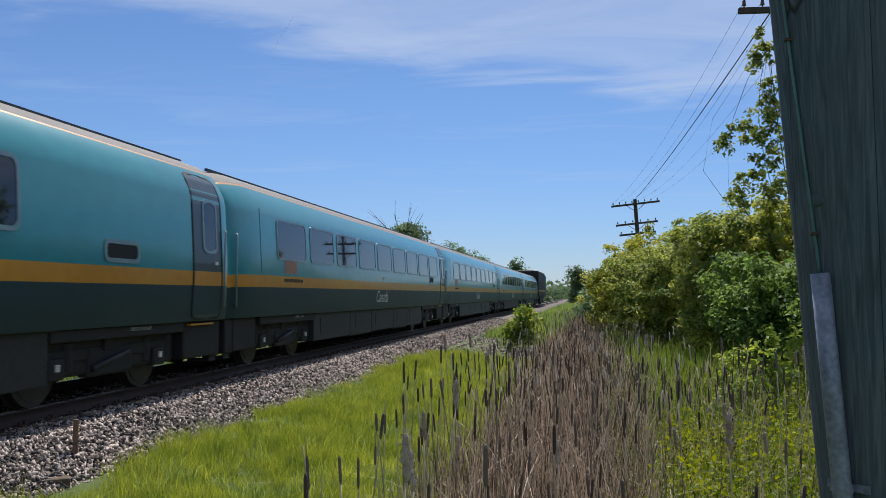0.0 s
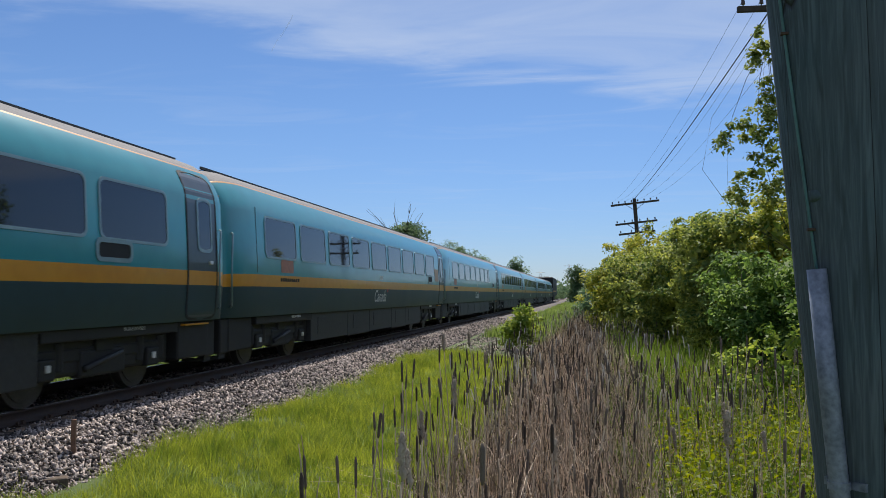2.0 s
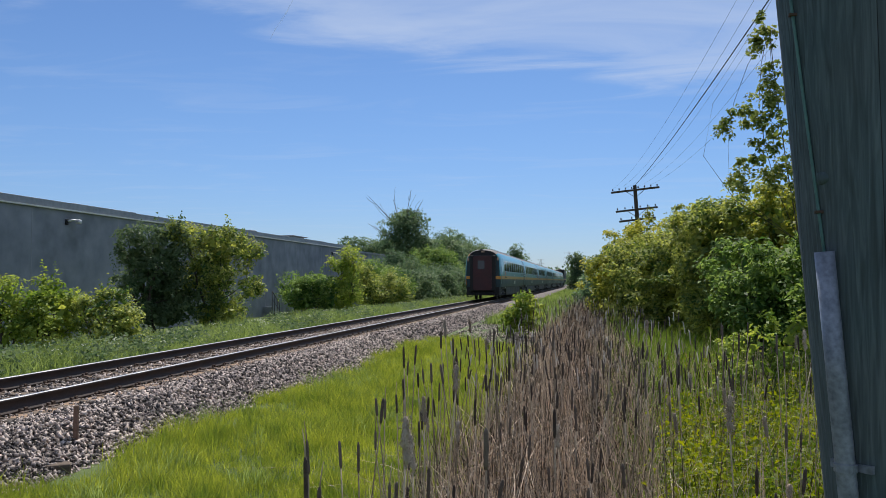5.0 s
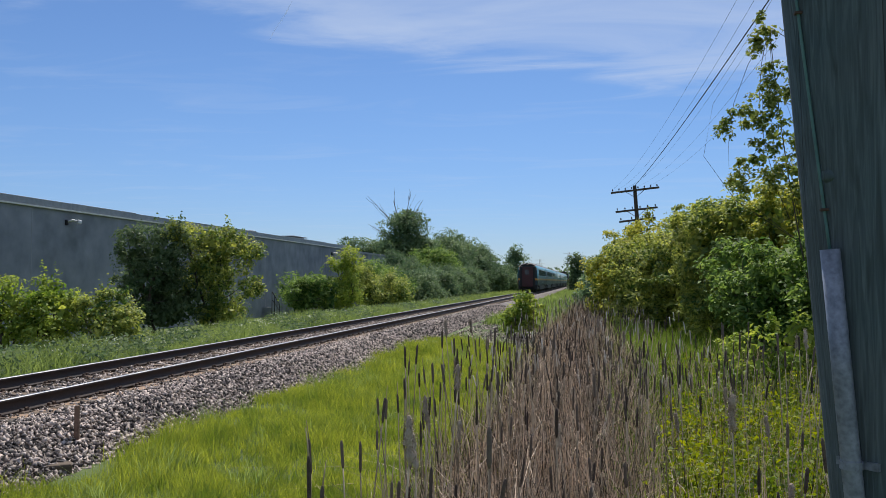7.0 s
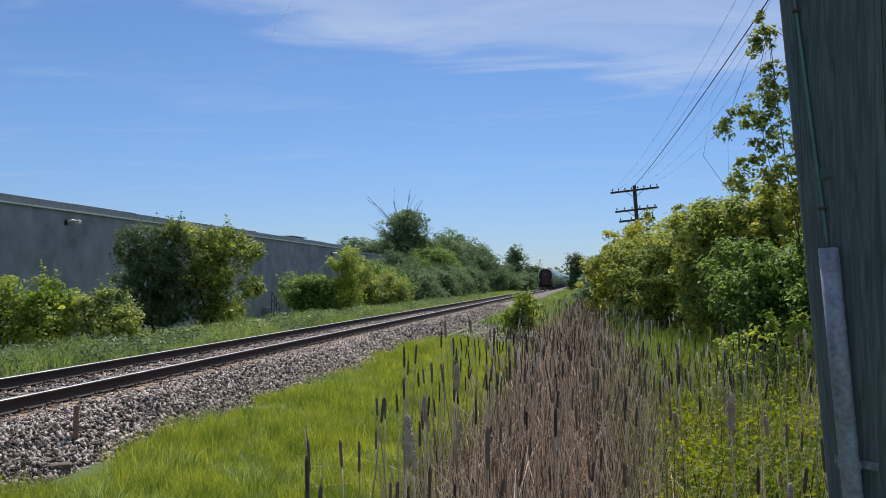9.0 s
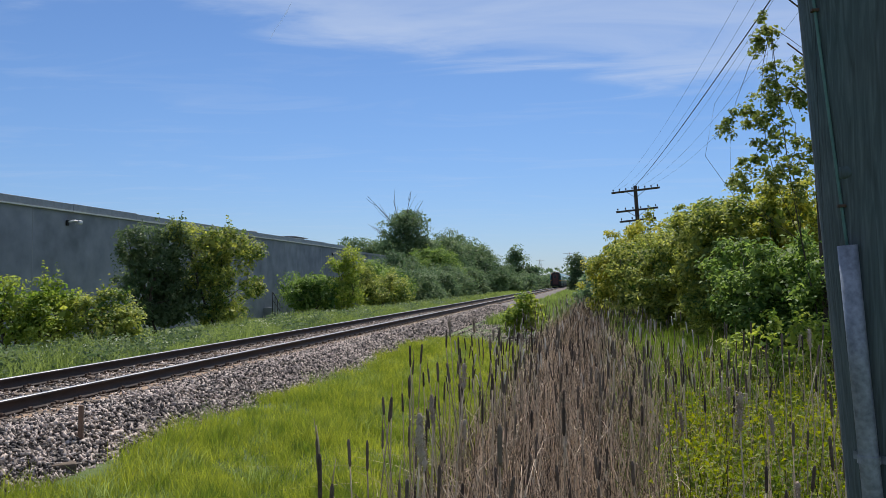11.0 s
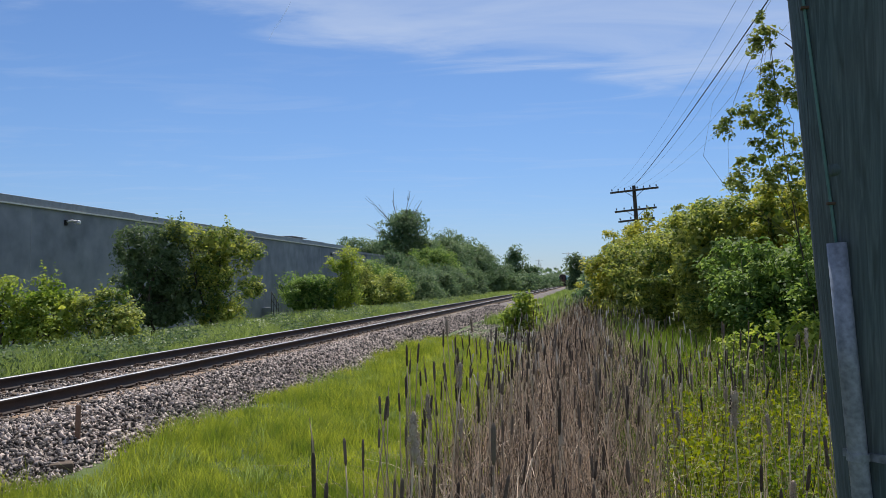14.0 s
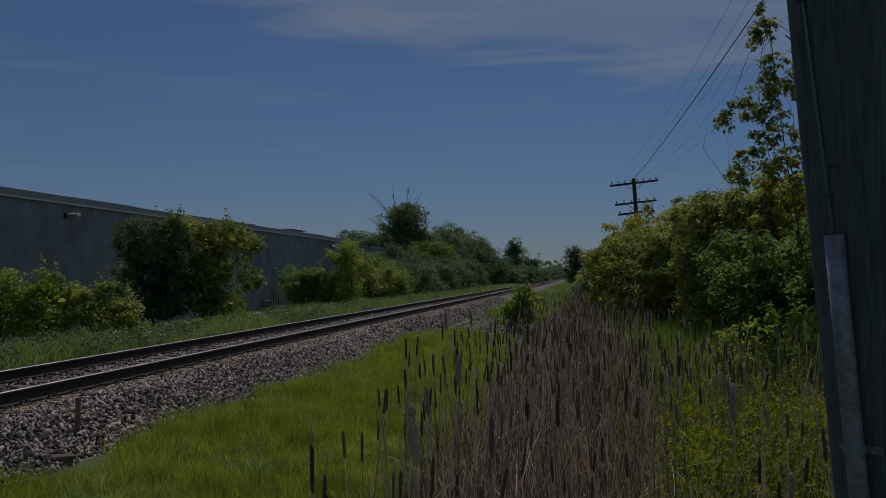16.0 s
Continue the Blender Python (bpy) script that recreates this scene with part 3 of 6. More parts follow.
def make_tree(name, label, category, base, blobs, mat, leaf=0.1, slim=0.55, density=3.0, per_clump=26, clump=0.28, trunks=3,
              trunk_r=0.06, limbs=14, rough=0.35, group="", bare=(), bark="bark", sprigs=0, core=60):
    """A bush or tree: trunks and tapered limbs that reach the clumps, and a crown of single leaves."""
    P, Nn, C, grow = crown_points(blobs, density, per_clump, clump, rough, core)
    gx, gy, gz = base
    up = P[:, 2] > gz + 0.05
    P, Nn, grow = P[up], Nn[up], grow[up]
    if sprigs:
        # shoots that stick out of the outline
        tops = C[rng.choice(len(C), sprigs)]
        for c in tops:
            out = c - np.mean(C, axis=0)
            out = out / np.linalg.norm(out) * 0.6 + np.array([0, 0, 0.6])
            t = rng.uniform(0.1, 1, (18, 1))
            P = np.vstack([P, c + out * t * rng.uniform(0.5, 1.2) * clump * 2.4 + rng.normal(size=(18, 3)) * leaf * 0.5])
            Nn = np.vstack([Nn, rng.normal(size=(18, 3)) + [0, 0, 0.6]])
            grow = np.concatenate([grow, np.ones(18)])
    tree = thing(name, label, category, group, pose(*base))
    off = np.array(base)
    V, F = leaf_arrays(P - off, Nn, leaf * 0.95 * grow * rng.uniform(0.6, 1.25, len(P)), slim)
    part("crown", fast_mesh("crown", V, F, M[mat]), tree)
    items = []
    mean = np.mean(C, axis=0)
    low = np.array([b[:3] for b in blobs])
    for i in range(trunks):
        a = rng.uniform(0, 6.28)
        foot = np.array([gx + math.cos(a) * trunk_r * 2, gy + math.sin(a) * trunk_r * 2, gz - 0.15])
        top = low[i % len(low)] + rng.normal(size=3) * 0.1
        path = limb(foot, top, 0.07, 6)
        items.append((path - off, np.linspace(trunk_r, trunk_r * 0.4, 6)))
        for c in C[rng.choice(len(C), max(1, limbs // trunks))]:
            s = path[rng.integers(2, 6)]
            items.append((limb(s, c, 0.1) - off, np.linspace(trunk_r * 0.4, trunk_r * 0.08, 5)))
    part("trunk", tubes_mesh("trunk", M[bark], items), tree)
    if bare:
        twigs = []
        for a, b in bare:
            main = limb(a, b, 0.06, 6)
            twigs.append((main - off, np.linspace(0.07, 0.02, 6)))
            for k in range(4):
                s = main[rng.integers(1, 5)]
                e = s + (np.array(b) - np.array(a)) * rng.uniform(0.25, 0.5) + rng.normal(size=3) * 0.5
                twigs.append((limb(s, e, 0.1) - off, np.linspace(0.03, 0.012, 5)))
        part("dead_branch", tubes_mesh("dead_branch", M["dead"], twigs), tree, "bare grey dead branches")
    return tree


# ---- ground ----
def smooth(a, b, v):
    t = np.clip((v - a) / (b - a), 0, 1)
    return t * t * (3 - 2 * t)


def ground_z(x, y):
    x, y = np.asarray(x, float), np.asarray(y, float)
    z = np.interp(x, [-3000, -24, -15, -10.4, -9.8, -5.3, -3.4, -1.9, 2.6, 6, 14, 3000],
                  [-1.4, -1.4, -0.8, -0.6, -0.58, -0.58, -0.70, -0.86, -0.86, -0.6, -0.5, -0.5])
    near = (1 - smooth(1.2, 3.0, y)) * smooth(-3.4, -1.8, x)
    z = z + near * (-0.28 - z)
    bumps = 0.035 * np.sin(x * 1.9 + 0.7 * y) * np.sin(y * 1.3 - 0.4 * x) + 0.05 * np.sin(x * 0.55 + 1) * np.sin(y * 0.43)
    bed = smooth(-10.6, -10.0, x) * (1 - smooth(-5.3, -4.9, x))
    return z + bumps * (1 - bed) * (np.abs(x) < 200)


def reed_left(y):
    return np.interp(y, [2.5, 4, 8, 15, 25, 33, 50], [-1.1, -1.38, -1.75, -1.6, -1.75, -1.7, -1.0])


def make_ground():
    xs = np.unique(np.concatenate([np.linspace(-2500, -200, 8), np.linspace(-200, -26, 12), np.linspace(-26, 16, 130),
                                   np.linspace(16, 200, 14), np.linspace(200, 2500, 8)]))
    ys = np.unique(np.concatenate([np.linspace(-2500, -60, 8), np.linspace(-60, -6, 14), np.linspace(-6, 45, 150),
                                   np.linspace(45, 250, 50), np.linspace(250, 3000, 14)]))
    X, Y = np.meshgrid(xs, ys, indexing="ij")
    V = np.stack([X, Y, ground_z(X, Y)], -1).reshape(-1, 3)
    n = len(ys)
    i, j = np.meshgrid(np.arange(len(xs) - 1), np.arange(n - 1), indexing="ij")
    F = np.stack([i * n + j, (i + 1) * n + j, (i + 1) * n + j + 1, i * n + j + 1], -1).reshape(-1, 4)
    mid = V[F].mean(axis=1)
    wet = (mid[:, 0] > reed_left(mid[:, 1]) + 0.1) & (mid[:, 0] < 0.9 + 0.05 * mid[:, 1]) & (mid[:, 1] > 3) & (mid[:, 1] < 62)
    thing("ground", "uneven grassy ground beside the railway", "ground", kind="structure",
          mesh=fast_mesh("ground", V, F, [M["soil"], M["mud"]], wet.astype(int), smooth=True))


make_ground()


def ballast_z(x):
    """Top of the ballast bed across the track."""
    u = np.abs(np.asarray(x, float) + TRACK)
    return np.interp(u, [0, 0.95, 1.35, 1.62, 2.30, 2.6], [-0.20, -0.20, -0.19, -0.22, -0.60, -0.75])


def make_ballast():
    xs = -TRACK + np.linspace(-2.5, 2.5, 41)
    ys = np.concatenate([np.linspace(-40, 2, 30), np.linspace(2.2, 60, 360), np.linspace(62, 700, 120)])
    X, Y = np.meshgrid(xs, ys, indexing="ij")
    Z = ballast_z(X) + rng.uniform(-0.018, 0.018, X.shape) - 0.02
    V = np.stack([X, Y, Z], -1).reshape(-1, 3)
    n = len(ys)
    i, j = np.meshgrid(np.arange(len(xs) - 1), np.arange(n - 1), indexing="ij")
    F = np.stack([i * n + j, (i + 1) * n + j, (i + 1) * n + j + 1, i * n + j + 1], -1).reshape(-1, 4)
    bed = thing("ballast", "grey crushed-stone ballast bed under the rails", "ballast", kind="structure",
                mesh=fast_mesh("ballast", V, F, M["ballast"]))
    # loose stones
    bm = bmesh.new()
    bmesh.ops.create_cube(bm, size=1.5)
    bmesh.ops.triangulate(bm, faces=bm.faces)
    tv = np.array([v.co for v in bm.verts])
    tf = np.array([[v.index for v in f.verts] for f in bm.faces])
    bm.free()
    kinds = [tv * (1 + rng.uniform(-0.5, 0.3, (8, 1))) * (1 + rng.uniform(-0.3, 0.3, (8, 3))) * rng.uniform(0.7, 1.2, (1, 3)) * np.array([1.3, 0.9, 0.6]) for _ in range(24)]

    def scatter(count, x0, x1, y0, y1, s0, s1, spilt=False):
        x, y = rng.uniform(x0, x1, count), y0 + (y1 - y0) * rng.uniform(0, 1, count) ** 1.3
        s = rng.uniform(s0, s1, count)
        z = (ground_z(x, y) if spilt else ballast_z(x)) + rng.uniform(-0.012, 0.02, count)
        K = np.array(kinds)[rng.integers(0, 24, count)]
        q = rng.normal(size=(count, 4))
        q /= np.linalg.norm(q, axis=1)[:, None]
        w, a, b, c = q.T
        R = np.stack([np.stack([1 - 2 * (b * b + c * c), 2 * (a * b - c * w), 2 * (a * c + b * w)], -1),
                      np.stack([2 * (a * b + c * w), 1 - 2 * (a * a + c * c), 2 * (b * c - a * w)], -1),
                      np.stack([2 * (a * c - b * w), 2 * (b * c + a * w), 1 - 2 * (a * a + b * b)], -1)], 1)
        V = np.einsum("nij,nkj->nki", R, K) * s[:, None, None] + np.stack([x, y, z], -1)[:, None]
        F = tf[None] + (np.arange(count) * 8)[:, None, None]
        return V.reshape(-1, 3), F.reshape(-1, 3)

    sets = [scatter(18500, -6.3, -5.0, 5.5, 24, 0.014, 0.032), scatter(8500, -6.3, -5.05, 20, 60, 0.022, 0.044),
            scatter(8000, -8.22, -6.8, 5, 45, 0.016, 0.034), scatter(900, -5.3, -4.7, 4, 20, 0.013, 0.03),
            scatter(3500, -6.72, -6.2, 5, 30, 0.012, 0.024), scatter(3500, -9.9, -8.3, 8, 40, 0.018, 0.036),
            scatter(4200, -5.0, -1.9, 25.5, 42, 0.022, 0.042, True)]
    V, F = join_arrays(sets)
    tagged(part("loose_stones", fast_mesh("loose_stones", V, F, M["stone"]), bed), kind="stuff")


make_ballast()


def rail_mesh(y0, y1):
    """Flat-bottom rail, head at z = 0, foot at z = -0.172."""
    half = [(0.0, 0.0), (0.026, -0.001), (0.0355, -0.008), (0.036, -0.034), (0.012, -0.046), (0.009, -0.09), (0.011, -0.135),
            (0.07, -0.157), (0.072, -0.172)]
    prof = half + [(-x, z) for x, z in reversed(half[1:])]
    ys = np.linspace(y0, y1, 60)
    V = np.array([[x, y, z] for y in ys for x, z in prof])
    k = len(prof)
    F, idx = [], []
    for i in range(len(ys) - 1):
        for j in range(k):
            n = (j + 1) % k
            F.append((i * k + j, i * k + n, (i + 1) * k + n, (i + 1) * k + j))
            idx.append(1 if max(prof[j][1], prof[n][1]) > -0.003 and min(prof[j][1], prof[n][1]) > -0.009 else 0)
    return fast_mesh("rail", V, F, [M["rail"], M["railhead"]], idx)


def make_track():
    track = thing("railway_track", "straight railway track with rusty rails on wooden ties", "railway track", m=pose(-TRACK, 0, 0), kind="structure")
    rail = rail_mesh(-60, 900)
    for sx in (-0.753, 0.753):
        part("rail", rail, track, "dark rusty rail with a bright worn head", pose(sx, 0, 0))
    tie_me = box_mesh("tie", M["tie"], (-1.3, 1.3, -0.115, 0.115, -0.36, -0.183), bevel=0.012)
    bm = bmesh.new()
    add_box(bm, -0.17, 0.17, -0.09, 0.09, -0.184, -0.171, 0.003)
    for sx in (-0.095, 0.095):
        for sy in (-0.05, 0.05):
            add_box(bm, sx - 0.014, sx + 0.014, sy - 0.014, sy + 0.014, -0.18, -0.135, 0.004)
    add_box(bm, -0.085, 0.085, 0.095, 0.125, -0.20, -0.135, 0.005)
    plate = bm_mesh("tie_plate", bm, M["rust"])
    for k in range(100):
        t = part("tie", tie_me, track, m=pose(rng.uniform(-0.03, 0.03), 2.0 + k * 0.53, rng.uniform(-0.004, 0.004), 0, 0, rng.uniform(-0.6, 0.6)))
        for sx in (-0.753, 0.753):
            part("tie_plate", plate, t, m=pose(sx, 0, 0))
    bm = bmesh.new()
    for k in range(260):
        add_box(bm, -1.3, 1.3, 55.2 + k * 0.53 - 0.11, 55.2 + k * 0.53 + 0.11, -0.36, -0.185)
    for k in range(60):
        add_box(bm, -1.3, 1.3, 1.4 - k * 0.53 - 0.11, 1.4 - k * 0.53 + 0.11, -0.36, -0.185)
    tagged(part("far_ties", bm_mesh("far_ties", bm, M["tie"]), track), kind="stuff")
    # rust-stained fines that lie along the rails
    for name, x0, x1 in (("sand_strip", 0.86, 1.16),):
        ys = np.concatenate([np.linspace(1, 60, 300), np.linspace(62, 300, 60)])
        w = np.linspace(0, 1, 5)
        edge = x1 - 0.16 * rng.uniform(0, 1, len(ys)) if x0 > 0.5 else np.full(len(ys), x1)
        V = np.array([[x0 + (e - x0) * t, y, -0.188 - 0.05 * (t > 0.9) - (0.0 if x0 > 0.5 else 0.02) + rng.uniform(-0.007, 0.007)] for y, e in zip(ys, edge) for t in w])
        i, j = np.meshgrid(np.arange(len(ys) - 1), np.arange(4), indexing="ij")
        F = np.stack([i * 5 + j, i * 5 + j + 1, (i + 1) * 5 + j + 1, (i + 1) * 5 + j], -1).reshape(-1, 4)
        part(name, fast_mesh(name, V, F, M["sand"]), track, "rust-stained sand and fines")


make_track()


# ---- warehouse beyond the track ----
def make_warehouse():
    b = thing("warehouse", "long low grey rendered warehouse with a metal roof edge", "building", m=pose(-24.21, 0, -1.5, 0, 0, 0.5))
    # tall hall, then a lower annex
    part("wall", box_mesh("wall", M["wall"], (-30, 0, -40, 89.3, 0, 6.30)), b)
    part("annex_wall", box_mesh("annex_wall", M["wall"], (-28, -0.25, 89.3, 110, 0, 6.05)), b)
    bm = bmesh.new()
    for k in range(22):
        y0 = -40 + k * 6
        add_box(bm, -0.1, 0.10, y0 + 0.01, min(y0 + 6, 89.4) - 0.005, 6.30, 6.62 + 0.02 * math.sin(k * 2.1), 0.012)
    part("roof_edge", bm_mesh("roof_edge", bm, M["flashing"]), b, "grey metal flashing")
    part("drip_edge", box_mesh("drip_edge", M["flashedge"], (-0.05, 0.13, -40, 89.4, 6.235, 6.297)), b, "pale drip edge")
    part("annex_edge", box_mesh("annex_edge", M["flashing"], (-0.3, -0.14, 89.42, 114.1, 6.05, 6.24)), b)
    part("roof", box_mesh("roof", M["gravelroof"], (-30, -0.11, -40, 89.3, 6.31, 6.42)), b)
    bm = bmesh.new()
    add_box(bm, -2.6, -0.9, 73.2, 76.4, 6.42, 6.86, 0.03)
    add_box(bm, -2.8, -0.7, 72.9, 76.8, 6.86, 6.93, 0.02)
    part("roof_unit", bm_mesh("roof_unit", bm, M["flashing"]), b, "grey roof ventilation unit")
    part("roof_vent", box_mesh("roof_vent", M["flashing"], (-1.6, -0.9, 63.4, 64.6, 6.42, 6.85), bevel=0.05), b)
    for y in (51.0, 55.5, 58.4):
        part("roof_pipe", tubes_mesh("roof_pipe", M["alu"], [([(-0.7, y, 6.42), (-0.7, y, 6.72)], [0.07, 0.07])], 8), b)
    # panel joints, each a shallow groove strip
    for k, y in enumerate(np.arange(-38, 90, 7.3)):
        part("wall_joint", box_mesh("wall_joint", M["flashing"], (0, 0.008, y, y + 0.05, 0, 6.23)), b)
    for y, z, x in ((37.6, 5.68, 0), (61.0, 5.68, 0), (82.3, 5.6, 0), (94.5, 5.25, -0.25)):
        lamp = part("wall_lamp", box_mesh("wall_lamp", M["under"], (x, x + 0.10, y - 0.08, y + 0.08, z - 0.12, z + 0.14), bevel=0.02), b, "wall-mounted floodlight")
        part("lamp_arm", tubes_mesh("lamp_arm", M["steelpale"], [([(x + 0.1, y, z + 0.05), (x + 0.25, y + 0.18, z + 0.12), (x + 0.35, y + 0.38, z + 0.1)], [0.05, 0.05, 0.05])], 8), lamp)
        part("lamp_head", box_mesh("lamp_head", M["steelpale"], (x + 0.22, x + 0.48, y + 0.34, y + 0.62, z - 0.04, z + 0.16), bevel=0.06), lamp)


make_warehouse()


def make_stair_rail():
    r = thing("stair_rail", "black steel handrail of outside steps by the warehouse", "handrail", m=pose(-24.0, 63.6, -1.42))
    for k in range(4):
        part("baluster", tubes_mesh("baluster", M["under"], [([(0, k * 0.55, 0), (0, k * 0.55, 2.0 - k * 0.33)], [0.03, 0.03])]), r)
    part("handrail", tubes_mesh("handrail", M["under"], [([(0, 0, 2.0), (0, 1.65, 1.0)], [0.035, 0.035])]), r)
    part("mid_rail", tubes_mesh("mid_rail", M["under"], [([(0, 0, 1.4), (0, 1.65, 0.5)], [0.025, 0.025])]), r)
    for k in range(4):
        part("step", box_mesh("step", M["wall"], (-0.98, -0.06, k * 0.45, k * 0.45 + 0.45, 0, 0.8 - k * 0.2)), r)


make_stair_rail()

# ---- passenger train ----
COACH = 23.1
PROF = [(0.0, 3.735), (0.30, 3.725), (0.60, 3.675), (0.84, 3.585), (1.05, 3.43), (1.20, 3.24), (1.285, 3.06), (1.318, 2.93), (1.375, 2.00),
        (1.380, 1.76), (1.378, 1.53), (1.355, 1.10), (1.335, 0.96)]


def side_x(z):
    zs = [p[1] for p in PROF][::-1]
    return float(np.interp(z, zs, [p[0] for p in PROF][::-1]))


TAIL = 0.885


def coach_body():
    """Shell lofted along y with rounded ends."""
    rows = [(0.0, 3.735, 2), (0.30, 3.725, 2), (0.60, 3.675, 1), (0.84, 3.585, 1), (1.015, 3.46, 4), (1.05, 3.43, 0), (1.20, 3.24, 0), (1.285, 3.06, 0),
            (1.318, 2.93, 0), (1.375, 2.00, 0), (1.380, 1.76, 3), (1.378, 1.53, 5), (1.355, 1.10, 5), (1.335, 0.96, 5)]
    prof, mats_r = [r[:2] for r in rows], [r[2] for r in rows[:-1]]
    ring = prof + [(-x, z) for x, z in reversed(prof[1:])]
    mats = mats_r + mats_r[::-1]
    # the trailing end narrows over the last metre, the leading end is only rounded off
    tail = [(0.12, TAIL), (0.16, 0.905), (0.24, 0.926), (0.36, 0.945), (0.55, 0.964), (0.8, 0.982), (1.05, 0.994), (1.3, 1.0)]
    stations = [(0.12, 0.955), (0.15, 0.975), (0.22, 0.989), (0.32, 0.997), (0.46, 1.0)]
    ys = [s[0] for s in tail] + list(np.linspace(1.8, COACH - 1.6, 10)) + [COACH - s[0] for s in stations[::-1]]
    sc = [s[1] for s in tail] + [1.0] * 10 + [s[1] for s in stations[::-1]]
    V = [(x * s, y, 0.96 + (z - 0.96) * (1 - (1 - s) * 0.35)) for y, s in zip(ys, sc) for x, z in ring]
    k = len(ring)
    F, idx = [], []
    for i in range(len(ys) - 1):
        for j in range(k - 1):
            F.append((i * k + j, (i + 1) * k + j, (i + 1) * k + j + 1, i * k + j + 1))
            idx.append(mats[j])
    me = fast_mesh("body", V, F, [M["teal"], M["roofmetal"], M["darkroof"], M["yellow"], M["yellow"], M["green"]], idx, smooth=True)
    me.set_sharp_from_angle(angle=radians(28))
    return me


def end_plate(scale):
    """Flat end wall: green lower cheeks, the amber stripe, upper teal cheeks shaded by dark green colour, dark rim
    above.
    """
    pts = [(x * scale, 0.96 + (z - 0.96) * (1 - (1 - scale) * 0.35)) for x, z in PROF]
    bm = bmesh.new()

    def strip(side, z0, z1, x_in, mat):
        zs = sorted({z0, z1, *[p[1] for p in pts if z0 < p[1] < z1]})
        xo = [float(np.interp(z, [p[1] for p in pts][::-1], [p[0] for p in pts][::-1])) for z in zs]
        for a, b, xa, xb in zip(zs, zs[1:], xo, xo[1:]):
            vs = [bm.verts.new((side * x_in, 0, a)), bm.verts.new((side * max(xa, x_in), 0, a)), bm.verts.new((side * max(xb, x_in), 0, b)),
                  bm.verts.new((side * x_in, 0, b))]
            try:
                bm.faces.new(vs).material_index = mat
            except ValueError:
                pass

    for s in (-1, 1):
        strip(s, 0.96, 1.53, 0.0, 1)
        strip(s, 1.53, 1.75, 0.0, 2)
        # the teal cheeks take the dark green here, so their shade is in the colour
        strip(s, 1.75, 3.22, 0.0, 1)
        strip(s, 3.22, 0.96 + 2.775 * (1 - (1 - scale) * 0.35), 0.0, 3)
    bmesh.ops.remove_doubles(bm, verts=bm.verts, dist=0.001)
    return bm_mesh("end_wall", bm, [M["teal"], M["green"], M["yellow"], M["under"]])


def rounded(w, h, r, n=5):
    pts = []
    for cx, cy, a0 in ((w / 2 - r, h / 2 - r, 0), (-w / 2 + r, h / 2 - r, 90), (-w / 2 + r, -h / 2 + r, 180), (w / 2 - r, -h / 2 + r, 270)):
        for k in range(n + 1):
            a = radians(a0 + 90 * k / n)
            pts.append((cx + r * math.cos(a), cy + r * math.sin(a)))
    return pts


def plate_mesh(name, mat, outline, depth):
    """Outline (y, z) extruded towards +x."""
    bm = bmesh.new()
    back = [bm.verts.new((0, y, z)) for y, z in outline]
    front = [bm.verts.new((depth, y, z)) for y, z in outline]
    bm.faces.new(front), bm.faces.new(back[::-1])
    n = len(outline)
    for k in range(n):
        bm.faces.new((back[k], back[(k + 1) % n], front[(k + 1) % n], front[k]))
    return bm_mesh(name, bm, mat)


def ring_mesh(name, mat, outer, inner, depth):
    bm = bmesh.new()
    o0, i0 = [bm.verts.new((0, *p)) for p in outer], [bm.verts.new((0, *p)) for p in inner]
    o1, i1 = [bm.verts.new((depth, *p)) for p in outer], [bm.verts.new((depth, *p)) for p in inner]
    n = len(outer)
    for k in range(n):
        m = (k + 1) % n
        bm.faces.new((o1[k], o1[m], i1[m], i1[k])), bm.faces.new((o0[k], o0[m], o1[m], o1[k])), bm.faces.new((i0[k], i1[k], i1[m], i0[m]))
    return bm_mesh(name, bm, mat)


def cylinder_x(bm, x0, x1, y, z, r, seg=20):
    res = bmesh.ops.create_cone(bm, segments=seg, radius1=r, radius2=r, depth=x1 - x0, cap_ends=True,
                                matrix=Matrix.Translation(((x0 + x1) / 2, y, z)) @ pose(0, 0, 0, 0, 90, 0))
    return res


def text_mesh(body, size, mat, shear=0.3):
    cu = bpy.data.curves.new("lettering", "FONT")
    cu.body, cu.size, cu.extrude, cu.shear = body, size, 0.002, shear
    tmp = bpy.data.objects.new("lettering", cu)
    scene.collection.objects.link(tmp)
    me = bpy.data.meshes.new_from_object(tmp.evaluated_get(bpy.context.evaluated_depsgraph_get()))
    bpy.data.objects.remove(tmp)
    me.materials.clear()
    me.materials.append(mat)
    return me


